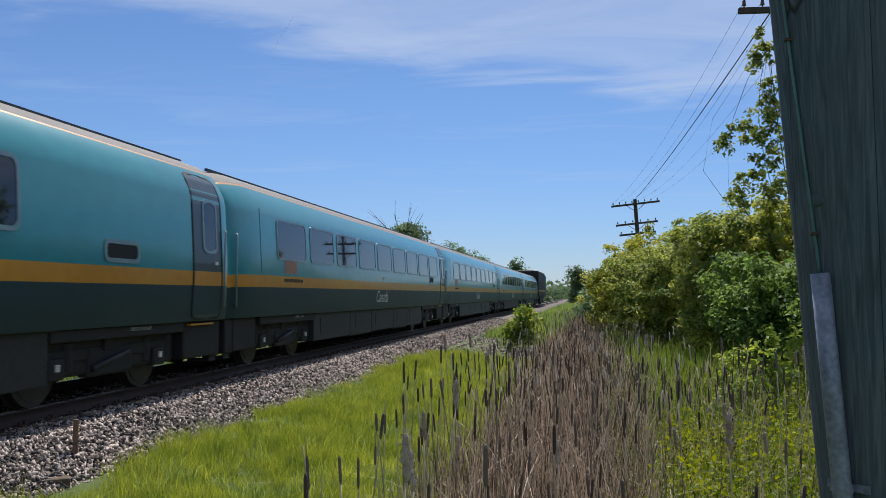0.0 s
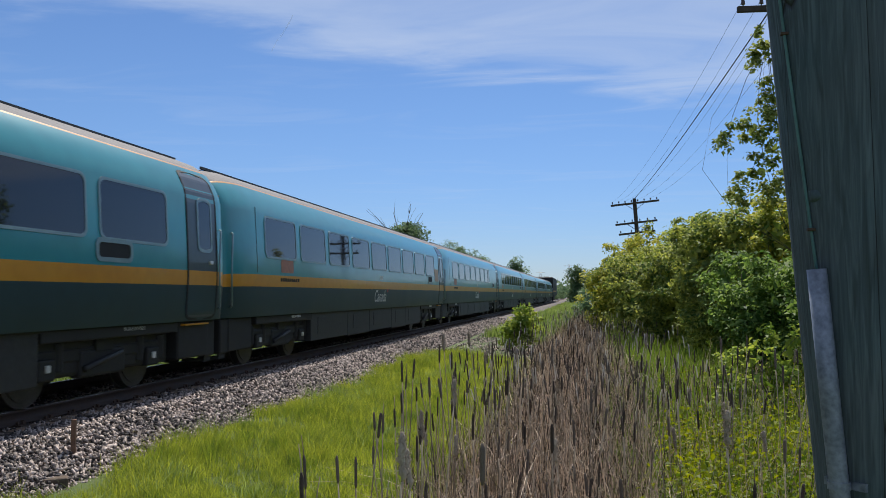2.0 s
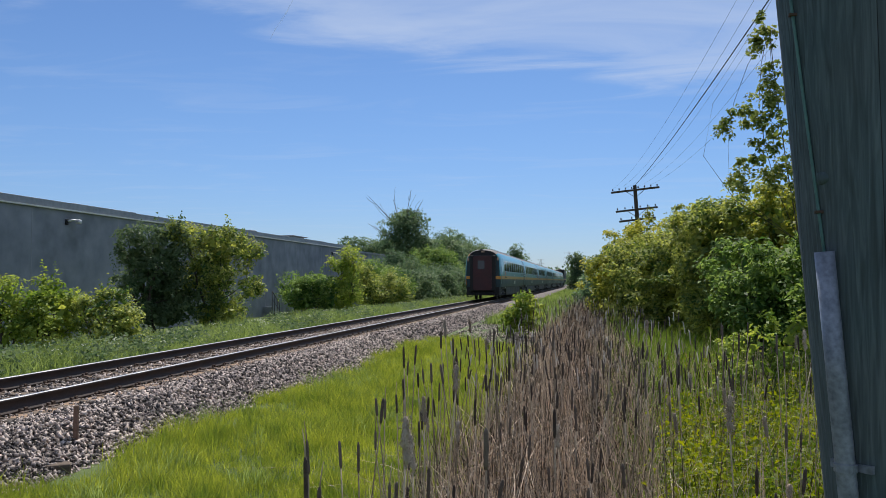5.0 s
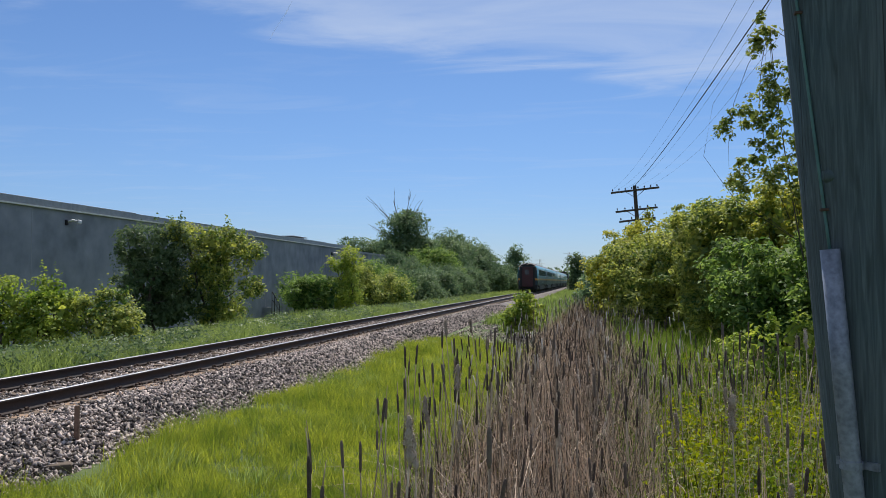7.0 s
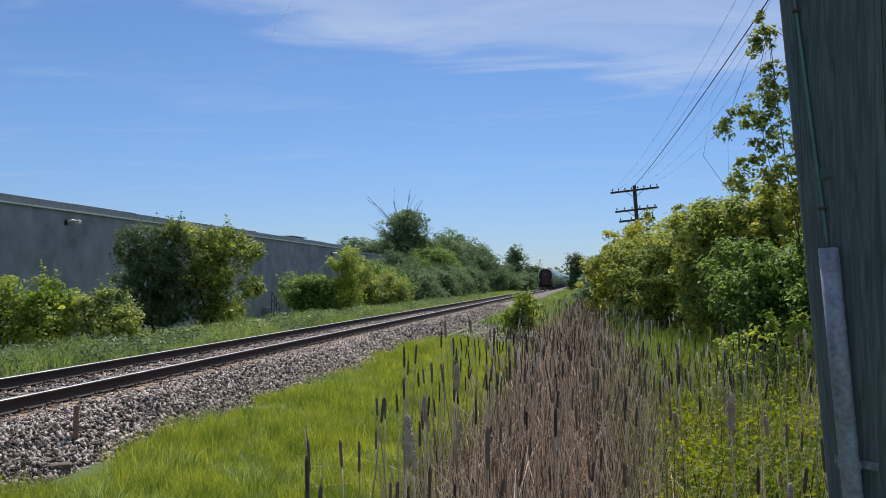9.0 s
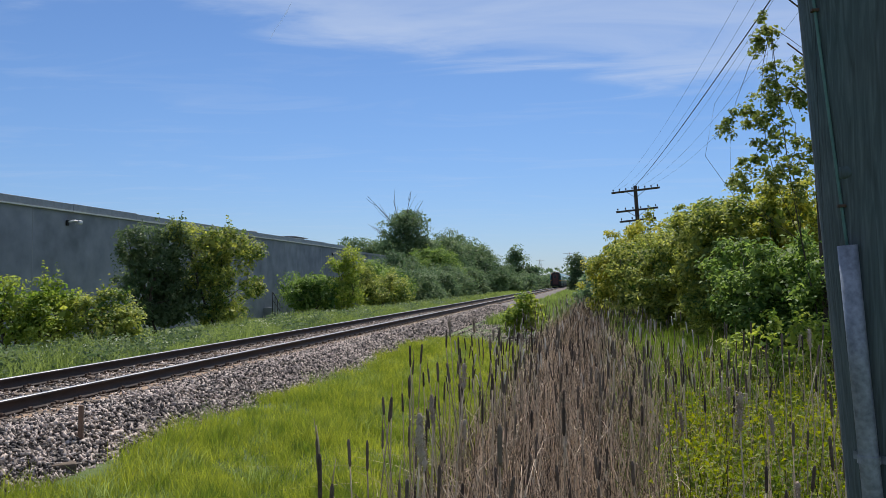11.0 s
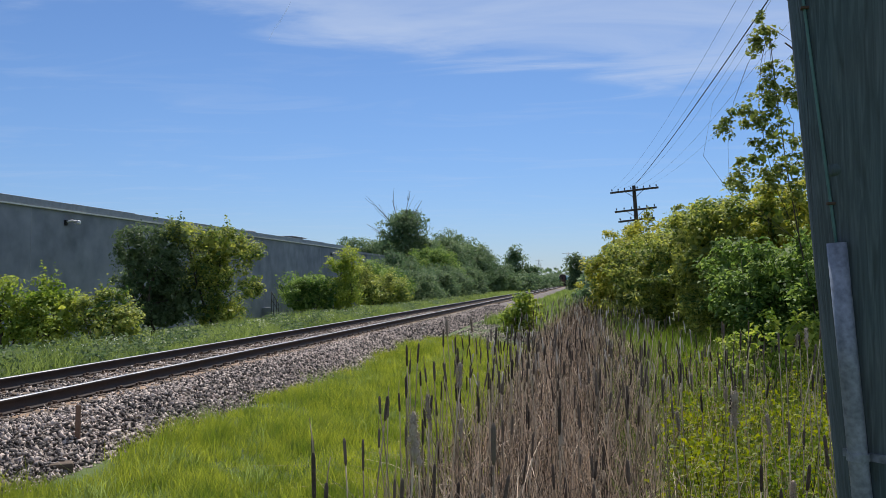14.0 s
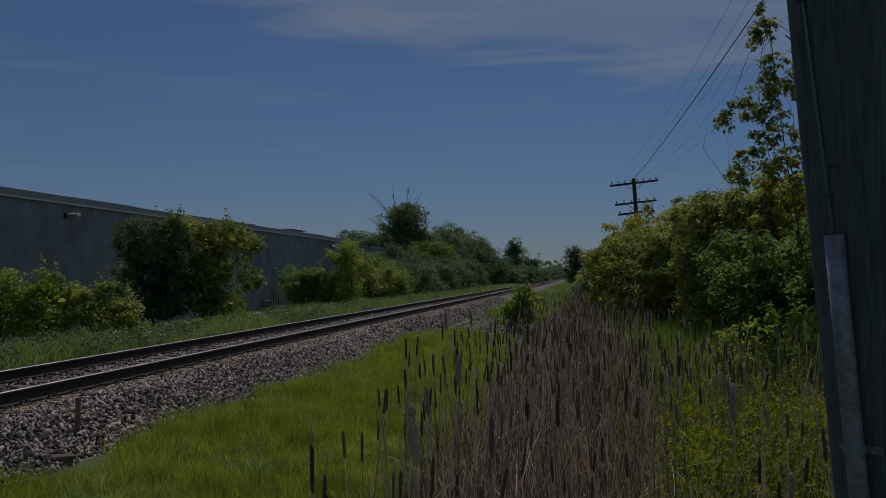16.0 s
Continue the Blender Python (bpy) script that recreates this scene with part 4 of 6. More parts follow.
def door_mesh(name, mat, w, h, r, zc, off, hole=None):
    """A door leaf (or a frame round a hole) that follows the curve of the coach side; local y and z, real outward x."""
    bm = bmesh.new()
    zs = [-h / 2, -h / 2 + r * 0.3, -h / 2 + r * 0.65, -h / 2 + r, *np.linspace(-h / 2 + r, h / 2 - r, 12)[1:], h / 2 - r * 0.65, h / 2 - r * 0.3, h / 2]

    def half(z, w, h, r):
        e = abs(z) - (h / 2 - r)
        return w / 2 if e <= 0 else w / 2 - r + math.sqrt(max(0.0, r * r - e * e))

    for s0, s1 in (((-1, 1),) if hole is None else ((-1, 0), (0, 1))):
        last = None
        for z in zs:
            a = half(z, w, h, r)
            b = 0.0 if hole is None else (half(z, *hole) if abs(z) < hole[1] / 2 else 0.0)
            y0, y1 = (-a, a) if hole is None else ((-a, -b) if s0 < 0 else (b, a))
            x = side_x(zc + z) + off
            row = [bm.verts.new((x, y0, z)), bm.verts.new((x, y1, z)), bm.verts.new((x - off - 0.01, y0, z)), bm.verts.new((x - off - 0.01, y1, z))]
            if last:
                bm.faces.new((last[0], last[1], row[1], row[0]))
                bm.faces.new((last[2], row[2], row[3], last[3]))
                bm.faces.new((last[0], row[0], row[2], last[2])), bm.faces.new((last[1], last[3], row[3], row[1]))
            last = row
    return bm_mesh(name, bm, mat)


def on_side(y, z, off=0.0, s=1):
    """A pose on the leaning side wall: local x outward, y along the coach, z up the wall."""
    zs = 0.05
    lean = math.degrees(math.atan2(side_x(z - zs) - side_x(z + zs), 2 * zs))
    x = side_x(z) + off
    return pose(x, y, z, 0, -lean, 0) if s > 0 else pose(-x, y, z, 0, 0, 180) @ pose(0, 0, 0, 0, -lean, 0)


def wheel_mesh():
    bm = bmesh.new()
    cylinder_x(bm, -0.07, 0.06, 0, 0, 0.455, 28)
    cylinder_x(bm, -0.09, -0.07, 0, 0, 0.485, 28)
    cylinder_x(bm, 0.06, 0.10, 0, 0, 0.16, 16)
    cylinder_x(bm, 0.06, 0.075, 0, 0, 0.38, 28)
    return bm_mesh("wheel", bm, M["wheel"], smooth=35)


def bogie_frame():
    bm = bmesh.new()
    for s in (-1, 1):
        x = s * 1.02
        add_box(bm, x - 0.07, x + 0.07, -1.75, 1.75, 0.52, 0.70, 0.03)
        add_box(bm, x - 0.09, x + 0.09, -0.55, 0.55, 0.30, 0.66, 0.04)
        add_box(bm, x - 0.06, x + 0.05, -1.85, 1.85, 0.34, 0.88, 0.05)
        for y in (-1.28, 1.28):
            add_box(bm, x - 0.12, x + 0.12, y - 0.17, y + 0.17, 0.33, 0.60, 0.03)
            for dy in (-0.3, 0.3):
                bmesh.ops.create_cone(bm, segments=12, radius1=0.09, radius2=0.09, depth=0.34, cap_ends=True,
                                      matrix=Matrix.Translation((x + s * 0.02, y + dy, 0.60)))
        add_box(bm, x + s * 0.05 - 0.05, x + s * 0.05 + 0.05, -0.2, 0.2, 0.62, 0.95, 0.02)
    add_box(bm, -1.0, 1.0, -0.3, 0.3, 0.45, 0.8, 0.03)
    return bm_mesh("bogie", bm, M["under"])


def make_coach(short=False, shift=0.0, last=False):
    c = thing("coach", "teal coach with amber stripe and fewer windows at one end" if short else "teal railway coach with amber stripe and dark green lower side", "railway coach", "coaches of the train")
    part("body", coach_body(), c)
    # end walls, gangways
    deep = 0.22 if last else 0.12
    bm = bmesh.new()
    add_box(bm, -0.93, 0.93, -deep, 0.10, 0.62, 3.28, 0.10)
    gang = bm_mesh("gangway", bm, M["under"])
    gdoor = plate_mesh("gangway_door", M["maroon"], [(y, z) for y, z in rounded(1.34, 2.50, 0.16)], 0.03)
    gwin = plate_mesh("door_window", M["glass"], rounded(0.5, 0.62, 0.06), 0.012)
    lamp = box_mesh("marker_lamp", M["decal"], (-0.06, 0.06, -0.03, 0.0, -0.12, 0.12), bevel=0.015)
    rail = tubes_mesh("grab_rail", M["alu"], [([(0, 0, 0), (0.05, -0.06, 0.02), (0.05, -0.08, 0.6), (0.05, -0.06, 1.3), (0, 0, 1.32)], 0.017)], 8)
    for e, (y, rot) in enumerate(((0.12, 0), (COACH - 0.12, 180))):
        w = part("end_wall", end_plate(0.955 if e else TAIL), c, "dark green coach end with an amber band, teal cheeks coloured as in shade", pose(0, y, 0, 0, 0, rot))
        g = part("gangway", gang, w, "black gangway frame")
        d = part("gangway_door", gdoor, w, "maroon gangway cover", pose(0, -deep - 0.035, 1.97, 0, 0, 90) @ pose(0, 0, 0, 0, 0, 180))
        part("door_window", gwin, w, "", pose(-0.1, -deep - 0.067, 2.55, 0, 0, 90) @ pose(0, 0, 0, 0, 0, 180))
        for lx, lz in ((-1.08, 2.95), (1.08, 3.0), (0.0, 3.52)):
            part("marker_lamp", lamp, w, "amber marker lamp", pose(lx, 0, lz) if lx else pose(0, 0, lz, 0, 90, 0))
        part("buffer_beam", box_mesh("buffer_beam", M["under"], (-1.2, 1.2, 0.0, 0.35, 0.34, 0.95), bevel=0.03), w)
        part("coupler", box_mesh("coupler", M["under"], (-0.14, 0.14, -0.12, 0.3, 0.55, 0.85), bevel=0.04), w)
        for lx in (-0.95, 0.95):
            part("hose", tubes_mesh("hose", M["under"], [([(lx, 0.0, 0.85), (lx, -0.10, 0.6), (lx * 0.9, -0.12, 0.38), (lx * 0.75, -0.08, 0.45), (lx * 0.7, 0.0, 0.6)], 0.03)], 8), w)
            part("step", box_mesh("step", M["under"], (lx - 0.2, lx + 0.2, 0.05, 0.3, 0.25, 0.29), (lx - 0.2, lx - 0.17, 0.05, 0.3, 0.29, 0.6), (lx + 0.17, lx + 0.2, 0.05, 0.3, 0.29, 0.6)), w)
    for y in (0.36, COACH - 0.36):
        for s in (-1, 1):
            part("grab_rail", rail, c, "steel grab rail", pose(s * (1.285 if y < 5 else 1.36), y + (-0.02 if y < 5 else 0.02), 1.15, 0, 0, 0 if s > 0 else 180))
    # windows
    pane = plate_mesh("window", M["glass"], rounded(1.76, 0.76, 0.11), 0.006)
    frame_me = ring_mesh("window_frame", M["alu"], rounded(1.83, 0.83, 0.135), rounded(1.75, 0.75, 0.11), 0.014)
    for s in (1, -1):
        for i in range(7 if short else 9):
            y = 2.2 + 2.11 * i + 0.93 + shift
            w = part("window", pane, c, "", on_side(y, 2.50, 0.0, s))
            part("window_frame", frame_me, w, "aluminium window frame")
        if short:
            w = part("window", plate_mesh("window", M["glass"], rounded(0.78, 0.76, 0.11), 0.006), c, "", on_side(16.9, 2.50, 0.0, s))
            part("window_frame", ring_mesh("window_frame", M["alu"], rounded(0.88, 0.86, 0.14), rounded(0.77, 0.75, 0.11), 0.016), w, "aluminium window frame")
        # vestibule door at the leading end
        dz = 2.17
        flip = pose(0, 22.1, dz) if s > 0 else pose(0, 22.1, dz, 0, 0, 180)
        d = part("door", door_mesh("door", M["slate"], 1.02, 2.30, 0.11, dz, 0.006), c, "slate-blue entrance door", flip)
        part("door_window", door_mesh("door_window", M["glass"], 0.44, 0.78, 0.08, dz + 0.33, 0.012), d, "", pose(0, 0.08, 0.33))
        part("window_rim", door_mesh("window_rim", M["alu"], 0.54, 0.88, 0.12, dz + 0.33, 0.018, (0.44, 0.78, 0.08)), d, "", pose(0, 0.08, 0.33))
        part("door_stripe", door_mesh("door_stripe", M["yellow"], 1.0, 0.23, 0.01, 1.645, 0.010), d, "amber stripe across the door", pose(0, 0, 1.645 - dz))
        part("door_foot", door_mesh("door_foot", M["green"], 1.0, 0.47, 0.01, 1.29, 0.009), d, "dark green lower door panel", pose(0, 0, 1.29 - dz))
        part("door_step", box_mesh("door_step", M["yellow"], (1.18, 1.30, -0.42, 0.42, -1.28, -1.25), bevel=0.004), d, "yellow-edged door step")
        part("door_frame", door_mesh("door_frame", M["under"], 1.10, 2.38, 0.14, dz, 0.010, (1.02, 2.30, 0.11)), d)
        part("door_handle", box_mesh("door_handle", M["steelpale"], (1.38, 1.41, 0.22, 0.34, -0.30, -0.24), bevel=0.008), d)
        v = part("vent", plate_mesh("vent", M["under"], rounded(0.78, 0.20, 0.06), 0.004), c, "small dark side vent", on_side(19.45, 1.96, 0, s))
        part("vent_frame", ring_mesh("vent_frame", M["alu"], rounded(0.90, 0.31, 0.10), rounded(0.77, 0.19, 0.06), 0.014), v)
        part("panel_seam", box_mesh("panel_seam", M["under"], (0, 0.004, -0.008, 0.008, -0.62, 0.62)), c, "", on_side(1.34, 2.42, 0.0, s))
        part("decal", plate_mesh("decal", M["sticker"], rounded(0.74, 0.26, 0.04), 0.003), c, "faded orange decal", on_side(3.0, 1.95, 0.001, s))
        part("small_print", box_mesh("small_print", M["under"], *[(0, 0.003, k * 0.13, k * 0.13 + 0.10, 0, 0.07) for k in range(9)]), c, "row of small dark print", on_side(2.6, 1.64, 0.001, s))
    word = text_mesh("Canada", 0.50, M["letter"])
    lm = pose(0, 0, 0, 90, 0, 90)
    part("lettering", word, c, "pale lettering reading Canada", on_side(10.45, 1.16, 0.002) @ lm)
    flag = part("flag_mark", box_mesh("flag_mark", M["red"], (0.0, 0.004, 11.72 - 11.72, 0.09, 0, 0.10), (0.0, 0.004, 0.13, 0.18, 0, 0.10)), c, "small red flag mark", on_side(12.02, 1.44, 0.001))
    # unit number as bars
    part("number_bars", box_mesh("number_bars", M["letter"], *[(0, 0.003, k * 0.1, k * 0.1 + 0.06, 0, 0.11) for k in range(4)]), c, "", on_side(11.1, 1.82, 0))
    # skirt panels between the bogies, with hatches
    bounds = [5.0, 8.1, 10.4, 13.3, 15.4, 18.1]
    for k, (a, b) in enumerate(zip(bounds, bounds[1:])):
        lo = (0.30, 0.28, 0.31, 0.28, 0.30)[k]
        for s in (-1, 1):
            sk = part("skirt_panel", box_mesh("skirt_panel", M["skirt"], (min(s * 1.24, s * 0.4), max(s * 1.24, s * 0.4), a + 0.004, b - 0.004, lo, 0.95), bevel=0.02), c, "grimy dark grey equipment skirt")
            part("hatch", box_mesh("hatch", M["skirt"], (min(s * 1.24, s * 1.25), max(s * 1.24, s * 1.25), a + 0.5, a + 1.3, 0.46, 0.84), bevel=0.004), sk)
    part("sole_bar", box_mesh("sole_bar", M["under"], (-1.28, 1.28, 4.9, 18.2, 0.93, 0.97), bevel=0.01), c)
    part("equipment", box_mesh("equipment", M["under"], (-0.56, 0.56, 0.5, COACH - 0.5, 0.36, 0.80), bevel=0.02), c, "black equipment under the floor")
    for s in (-1, 1):
        for y0, y1 in ((0.42, 1.5), (COACH - 1.5, COACH - 0.42)):
            part("step_box", box_mesh("step_box", M["under"], (min(s * 1.22, s * 0.7), max(s * 1.22, s * 0.7), y0, y1, 0.36, 0.96), bevel=0.03), c, "black step box below the vestibule")
        for y0 in (1.6, COACH - 5.0):
            part("side_sill", box_mesh("side_sill", M["under"], (min(s * 1.27, s * 1.0), max(s * 1.27, s * 1.0), y0, y0 + 3.4, 0.80, 0.96), bevel=0.02), c)
    part("underframe", box_mesh("underframe", M["under"], (-1.15, 1.15, 0.35, COACH - 0.35, 0.80, 1.0)), c)
    # bogies
    bog, wh = bogie_frame(), wheel_mesh()
    axle = bmesh.new()
    cylinder_x(axle, -0.75, 0.75, 0, 0, 0.08, 12)
    axle = bm_mesh("axle", axle, M["under"])
    for y in (3.4, COACH - 3.4):
        b = part("bogie", bog, c, "black bogie", pose(0, y, 0))
        for dy in (-1.28, 1.28):
            part("axle", axle, b, "", pose(0, dy, 0.46))
            for s in (-1, 1):
                part("wheel", wh, b, "steel wheel", pose(s * 0.76, dy, 0.46, 0, 0, 0 if s > 0 else 180))
        for s in (-1, 1):
            for dy in (-1.28, 1.28):
                part("axle_cap", box_mesh("axle_cap", M["steelpale"], (s * 1.15 - 0.02, s * 1.15 + 0.02, dy - 0.05, dy + 0.03, 0.44, 0.53), bevel=0.01), b, "pale axle-box cover")
            part("damper", tubes_mesh("damper", M["skirt"], [([(s * 1.14, -0.5, 0.42), (s * 1.16, 0.35, 0.60)], [0.045, 0.035])], 8), b)
            part("step_plate", box_mesh("step_plate", M["steelpale"], (s * 1.22 - 0.05, s * 1.22 + 0.05, -0.02, 0.60, 0.86, 0.95), bevel=0.02), b, "pale bogie bracket", pose(0, 0.2, 0))
    # roof ribs
    bm = bmesh.new()
    for y in np.arange(1.4, 22.4, 1.5):
        add_box(bm, -0.40, 0.40, y, y + 0.05, 3.68, 3.748)
    for s in (-1, 1):
        add_box(bm, s * 0.60 - 0.02, s * 0.60 + 0.02, 0.5, COACH - 0.5, 3.65, 3.70)
    add_box(bm, -0.35, 0.35, 20.2, 22.4, 3.68, 3.78, 0.03)
    part("roof_rib", bm_mesh("roof_rib", bm, M["darkroof"]), c, "sooty roof ribs")
    return c


def make_locomotive():
    l = thing("locomotive", "dark green diesel locomotive with a tall square body", "locomotive")
    bm = bmesh.new()
    add_box(bm, -1.5, 1.5, 0.3, 15.5, 1.25, 4.35, 0.18)
    add_box(bm, -1.52, 1.52, 0.32, 20.2, 1.25, 1.55, 0.03)
    part("hood", bm_mesh("hood", bm, M["under"]), l, "sooty black engine hood")
    bm = bmesh.new()
    add_box(bm, -1.52, 1.52, 15.52, 19.0, 1.25, 4.15, 0.2)
    add_box(bm, -1.4, 1.4, 19.02, 20.2, 1.25, 2.9, 0.25)
    part("cab", bm_mesh("cab", bm, M["green"]), l, "dark green driver's cab")
    for s in (-1, 1):
        part("cab_window", box_mesh("cab_window", M["glass"], (min(s * 1.515, s * 1.53), max(s * 1.515, s * 1.53), 16.4, 17.5, 2.7, 3.5)), l)
        part("stripe", box_mesh("stripe", M["yellow"], (min(s * 1.50, s * 1.525), max(s * 1.50, s * 1.525), 0.6, 15.2, 1.75, 2.0)), l, "amber stripe")
        for k in range(5):
            part("grille", box_mesh("grille", M["darkroof"], (min(s * 1.49, s * 1.52), max(s * 1.49, s * 1.52), 1.2 + k * 2.7, 3.2 + k * 2.7, 2.9, 3.9)), l)
    part("fuel_tank", box_mesh("fuel_tank", M["under"], (-1.3, 1.3, 7.2, 13.0, 0.3, 1.2), bevel=0.12), l)
    part("exhaust", box_mesh("exhaust", M["under"], (-0.4, 0.4, 8, 9.4, 4.35, 4.6), bevel=0.03), l)
    bog, wh = bogie_frame(), wheel_mesh()
    for y in (4.0, 16.4):
        b = part("bogie", bog, l, "black bogie", pose(0, y, 0))
        for dy in (-1.28, 1.28):
            for s in (-1, 1):
                part("wheel", wh, b, "steel wheel", pose(s * 0.76, dy, 0.46, 0, 0, 0 if s > 0 else 180))
    part("frame", box_mesh("frame", M["under"], (-1.2, 1.2, 0.1, 20.3, 0.85, 1.25)), l)
    return l


first = make_coach(last=True)
second = make_coach(short=True)
third = make_coach(shift=-0.45)
fourth = make_coach()
part("notice_panel", plate_mesh("notice_panel", M["decal"], rounded(0.85, 0.5, 0.05), 0.004), third, "bleached beige panel beside the door", on_side(20.95, 2.15, 0.004))
coaches = [first, third, second, fourth] + [copy_thing(fourth, pose(-TRACK, 0, 0)) for _ in range(3)]
loco = make_locomotive()


# ---- poles and wires ----
def tapered(bm, p0, p1, r0, r1, seg=28, rings=14, wobble=0.0):
    p0, p1 = Vector(p0), Vector(p1)
    rows = []
    for i in range(rings + 1):
        t = i / rings
        c = p0.lerp(p1, t)
        r = r0 + (r1 - r0) * t
        rows.append([bm.verts.new((c.x + r * (1 + wobble * math.sin(3 * a + 2.2 * t * 6)) * math.cos(a), c.y + r * (1 + wobble * math.cos(2 * a + t * 5)) * math.sin(a), c.z))
                     for a in (2 * math.pi * k / seg for k in range(seg))])
    for a, b in zip(rows, rows[1:]):
        for k in range(seg):
            bm.faces.new((a[k], a[(k + 1) % seg], b[(k + 1) % seg], b[k]))
    bm.faces.new(rows[0][::-1]), bm.faces.new(rows[-1])


NEAR_FOOT, NEAR_TOP = Vector((0.798, 1.99, -0.75)), Vector((0.046, 1.95, 8.5))


def make_near_pole():
    p = thing("utility_pole", "weathered grey-green wooden utility pole close to the path", "utility pole")
    bm = bmesh.new()
    tapered(bm, NEAR_FOOT, NEAR_TOP, 0.155, 0.125, 40, 30, 0.012)
    part("shaft", bm_mesh("shaft", bm, M["pole"], smooth=40), p)

    for kz, ka, kr in ((1.60, -143, 0.020), (2.35, -96, 0.016), (0.55, -118, 0.018)):
        t = (kz - NEAR_FOOT.z) / (NEAR_TOP.z - NEAR_FOOT.z)
        c = NEAR_FOOT.lerp(NEAR_TOP, t)
        bm = bmesh.new()
        bmesh.ops.create_uvsphere(bm, u_segments=14, v_segments=8, radius=kr)
        for v in bm.verts:
            v.co = Vector((v.co.x * 0.35, v.co.y * (1 + 0.2 * math.sin(9 * v.co.z / kr)), v.co.z * 0.75))
        part("knot", bm_mesh("knot", bm, M["pole"], smooth=60), p, "dark knot in the wood", pose(c.x + 0.1445 * math.cos(radians(ka)), c.y + 0.1445 * math.sin(radians(ka)), kz, 0, 0, ka))

    def on(z, ang, off):
        t = (z - NEAR_FOOT.z) / (NEAR_TOP.z - NEAR_FOOT.z)
        c = NEAR_FOOT.lerp(NEAR_TOP, t)
        r = 0.155 + (0.125 - 0.155) * t + off
        a = radians(ang)
        return (c.x + r * math.cos(a), c.y + r * math.sin(a), z)

    con = tubes_mesh("conduit", M["galv"], [([on(z, CONDUIT_ANG, 0.018) for z in np.linspace(-0.6, 1.447, 9)], 0.0195)], 28)
    con_o = part("conduit", con, p, "galvanised steel conduit")
    for z in (1.01, 0.05):
        bm = bmesh.new()
        c = Vector(on(z, CONDUIT_ANG, 0.018))
        bmesh.ops.create_cone(bm, segments=18, radius1=0.0225, radius2=0.0225, depth=0.016, cap_ends=True, matrix=Matrix.Translation(c))
        q0, q1 = Vector(on(z, CONDUIT_ANG - 17, 0.004)), Vector(on(z, CONDUIT_ANG + 17, 0.004))
        strap = (q1 - q0).normalized()
        m = Matrix.Translation((q0 + q1) / 2) @ strap.to_track_quat("X", "Z").to_matrix().to_4x4()
        made = bmesh.ops.create_cube(bm, size=1, matrix=m @ Matrix.Diagonal(((q1 - q0).length + 0.004, 0.009, 0.016, 1)))
        part("clamp", bm_mesh("clamp", bm, M["galv"]), con_o, "pipe strap")
    path = [on(z, CONDUIT_ANG - 4 - (z - 1.44) * 17, 0.004) for z in np.linspace(1.42, 2.9, 24)]
    part("ground_wire", tubes_mesh("ground_wire", M["copper"], [(path, 0.0034)], 8), p, "verdigris-green ground wire")
    for z in (1.53, 1.95, 2.6):
        c = Vector(on(z, CONDUIT_ANG - 4 - (z - 1.44) * 17, 0.004))
        part("staple", box_mesh("staple", M["rust"], (c.x - 0.008, c.x + 0.008, c.y - 0.007, c.y + 0.007, z - 0.003, z + 0.003), bevel=0.001), p)


CONDUIT_ANG = -141
make_near_pole()


def make_telegraph_pole(label, foot, top, arms, tilt):
    """Pole with crossarms; arms: heights below the top and half lengths."""
    p = thing("telegraph_pole", label, "telegraph pole", "telegraph poles along the track")
    bm = bmesh.new()
    tapered(bm, foot, top, 0.16, 0.11, 16, 8)
    part("shaft", bm_mesh("shaft", bm, M["oldpole"], smooth=40), p)
    foot, top = Vector(foot), Vector(top)
    ends = []
    for drop, half, pins in arms:
        c = top + (foot - top).normalized() * drop
        m = pose(c.x, c.y - 0.16, c.z, 0, -tilt, 6)
        a = part("crossarm", box_mesh("crossarm", M["oldpole"], (-half, half, -0.05, 0.05, -0.06, 0.06), bevel=0.008), p, "", m)
        for k in range(pins):
            x = -half + 0.12 + (2 * half - 0.24) * k / max(1, pins - 1)
            if abs(x) < 0.15:
                continue
            bm = bmesh.new()
            bmesh.ops.create_cone(bm, segments=10, radius1=0.045, radius2=0.03, depth=0.11, cap_ends=True, matrix=Matrix.Translation((x, 0, 0.16)))
            bmesh.ops.create_cone(bm, segments=6, radius1=0.012, radius2=0.012, depth=0.12, cap_ends=True, matrix=Matrix.Translation((x, 0, 0.09)))
            part("insulator", bm_mesh("insulator", bm, M["porcelain"]), a, "brown insulator")
            ends.append(m @ Vector((x, 0, 0.2)))
        for s in (-1, 1):
            q0, q1 = m @ Vector((s * 0.55, 0, -0.05)), c + (foot - top).normalized() * 0.45
            part("brace", tubes_mesh("brace", M["rust"], [([q0, q1], [0.016, 0.016])]), p)
    return ends


far_ends = make_telegraph_pole("leaning dark telegraph pole with three crossarms above the bushes", (3.4, 54.0, -0.7), (2.88, 54.0, 7.25),
                               [(0.3, 1.47, 8), (1.5, 1.27, 6), (2.12, 1.1, 4)], 6.5)
near_ends = make_telegraph_pole("dark telegraph pole overgrown with vine behind the bushes", (4.9, 18.6, -0.7), (4.5, 18.6, 7.7),
                                [(0.42, 1.42, 8), (1.4, 0.24, 4), (2.2, 0.22, 4)], 1)


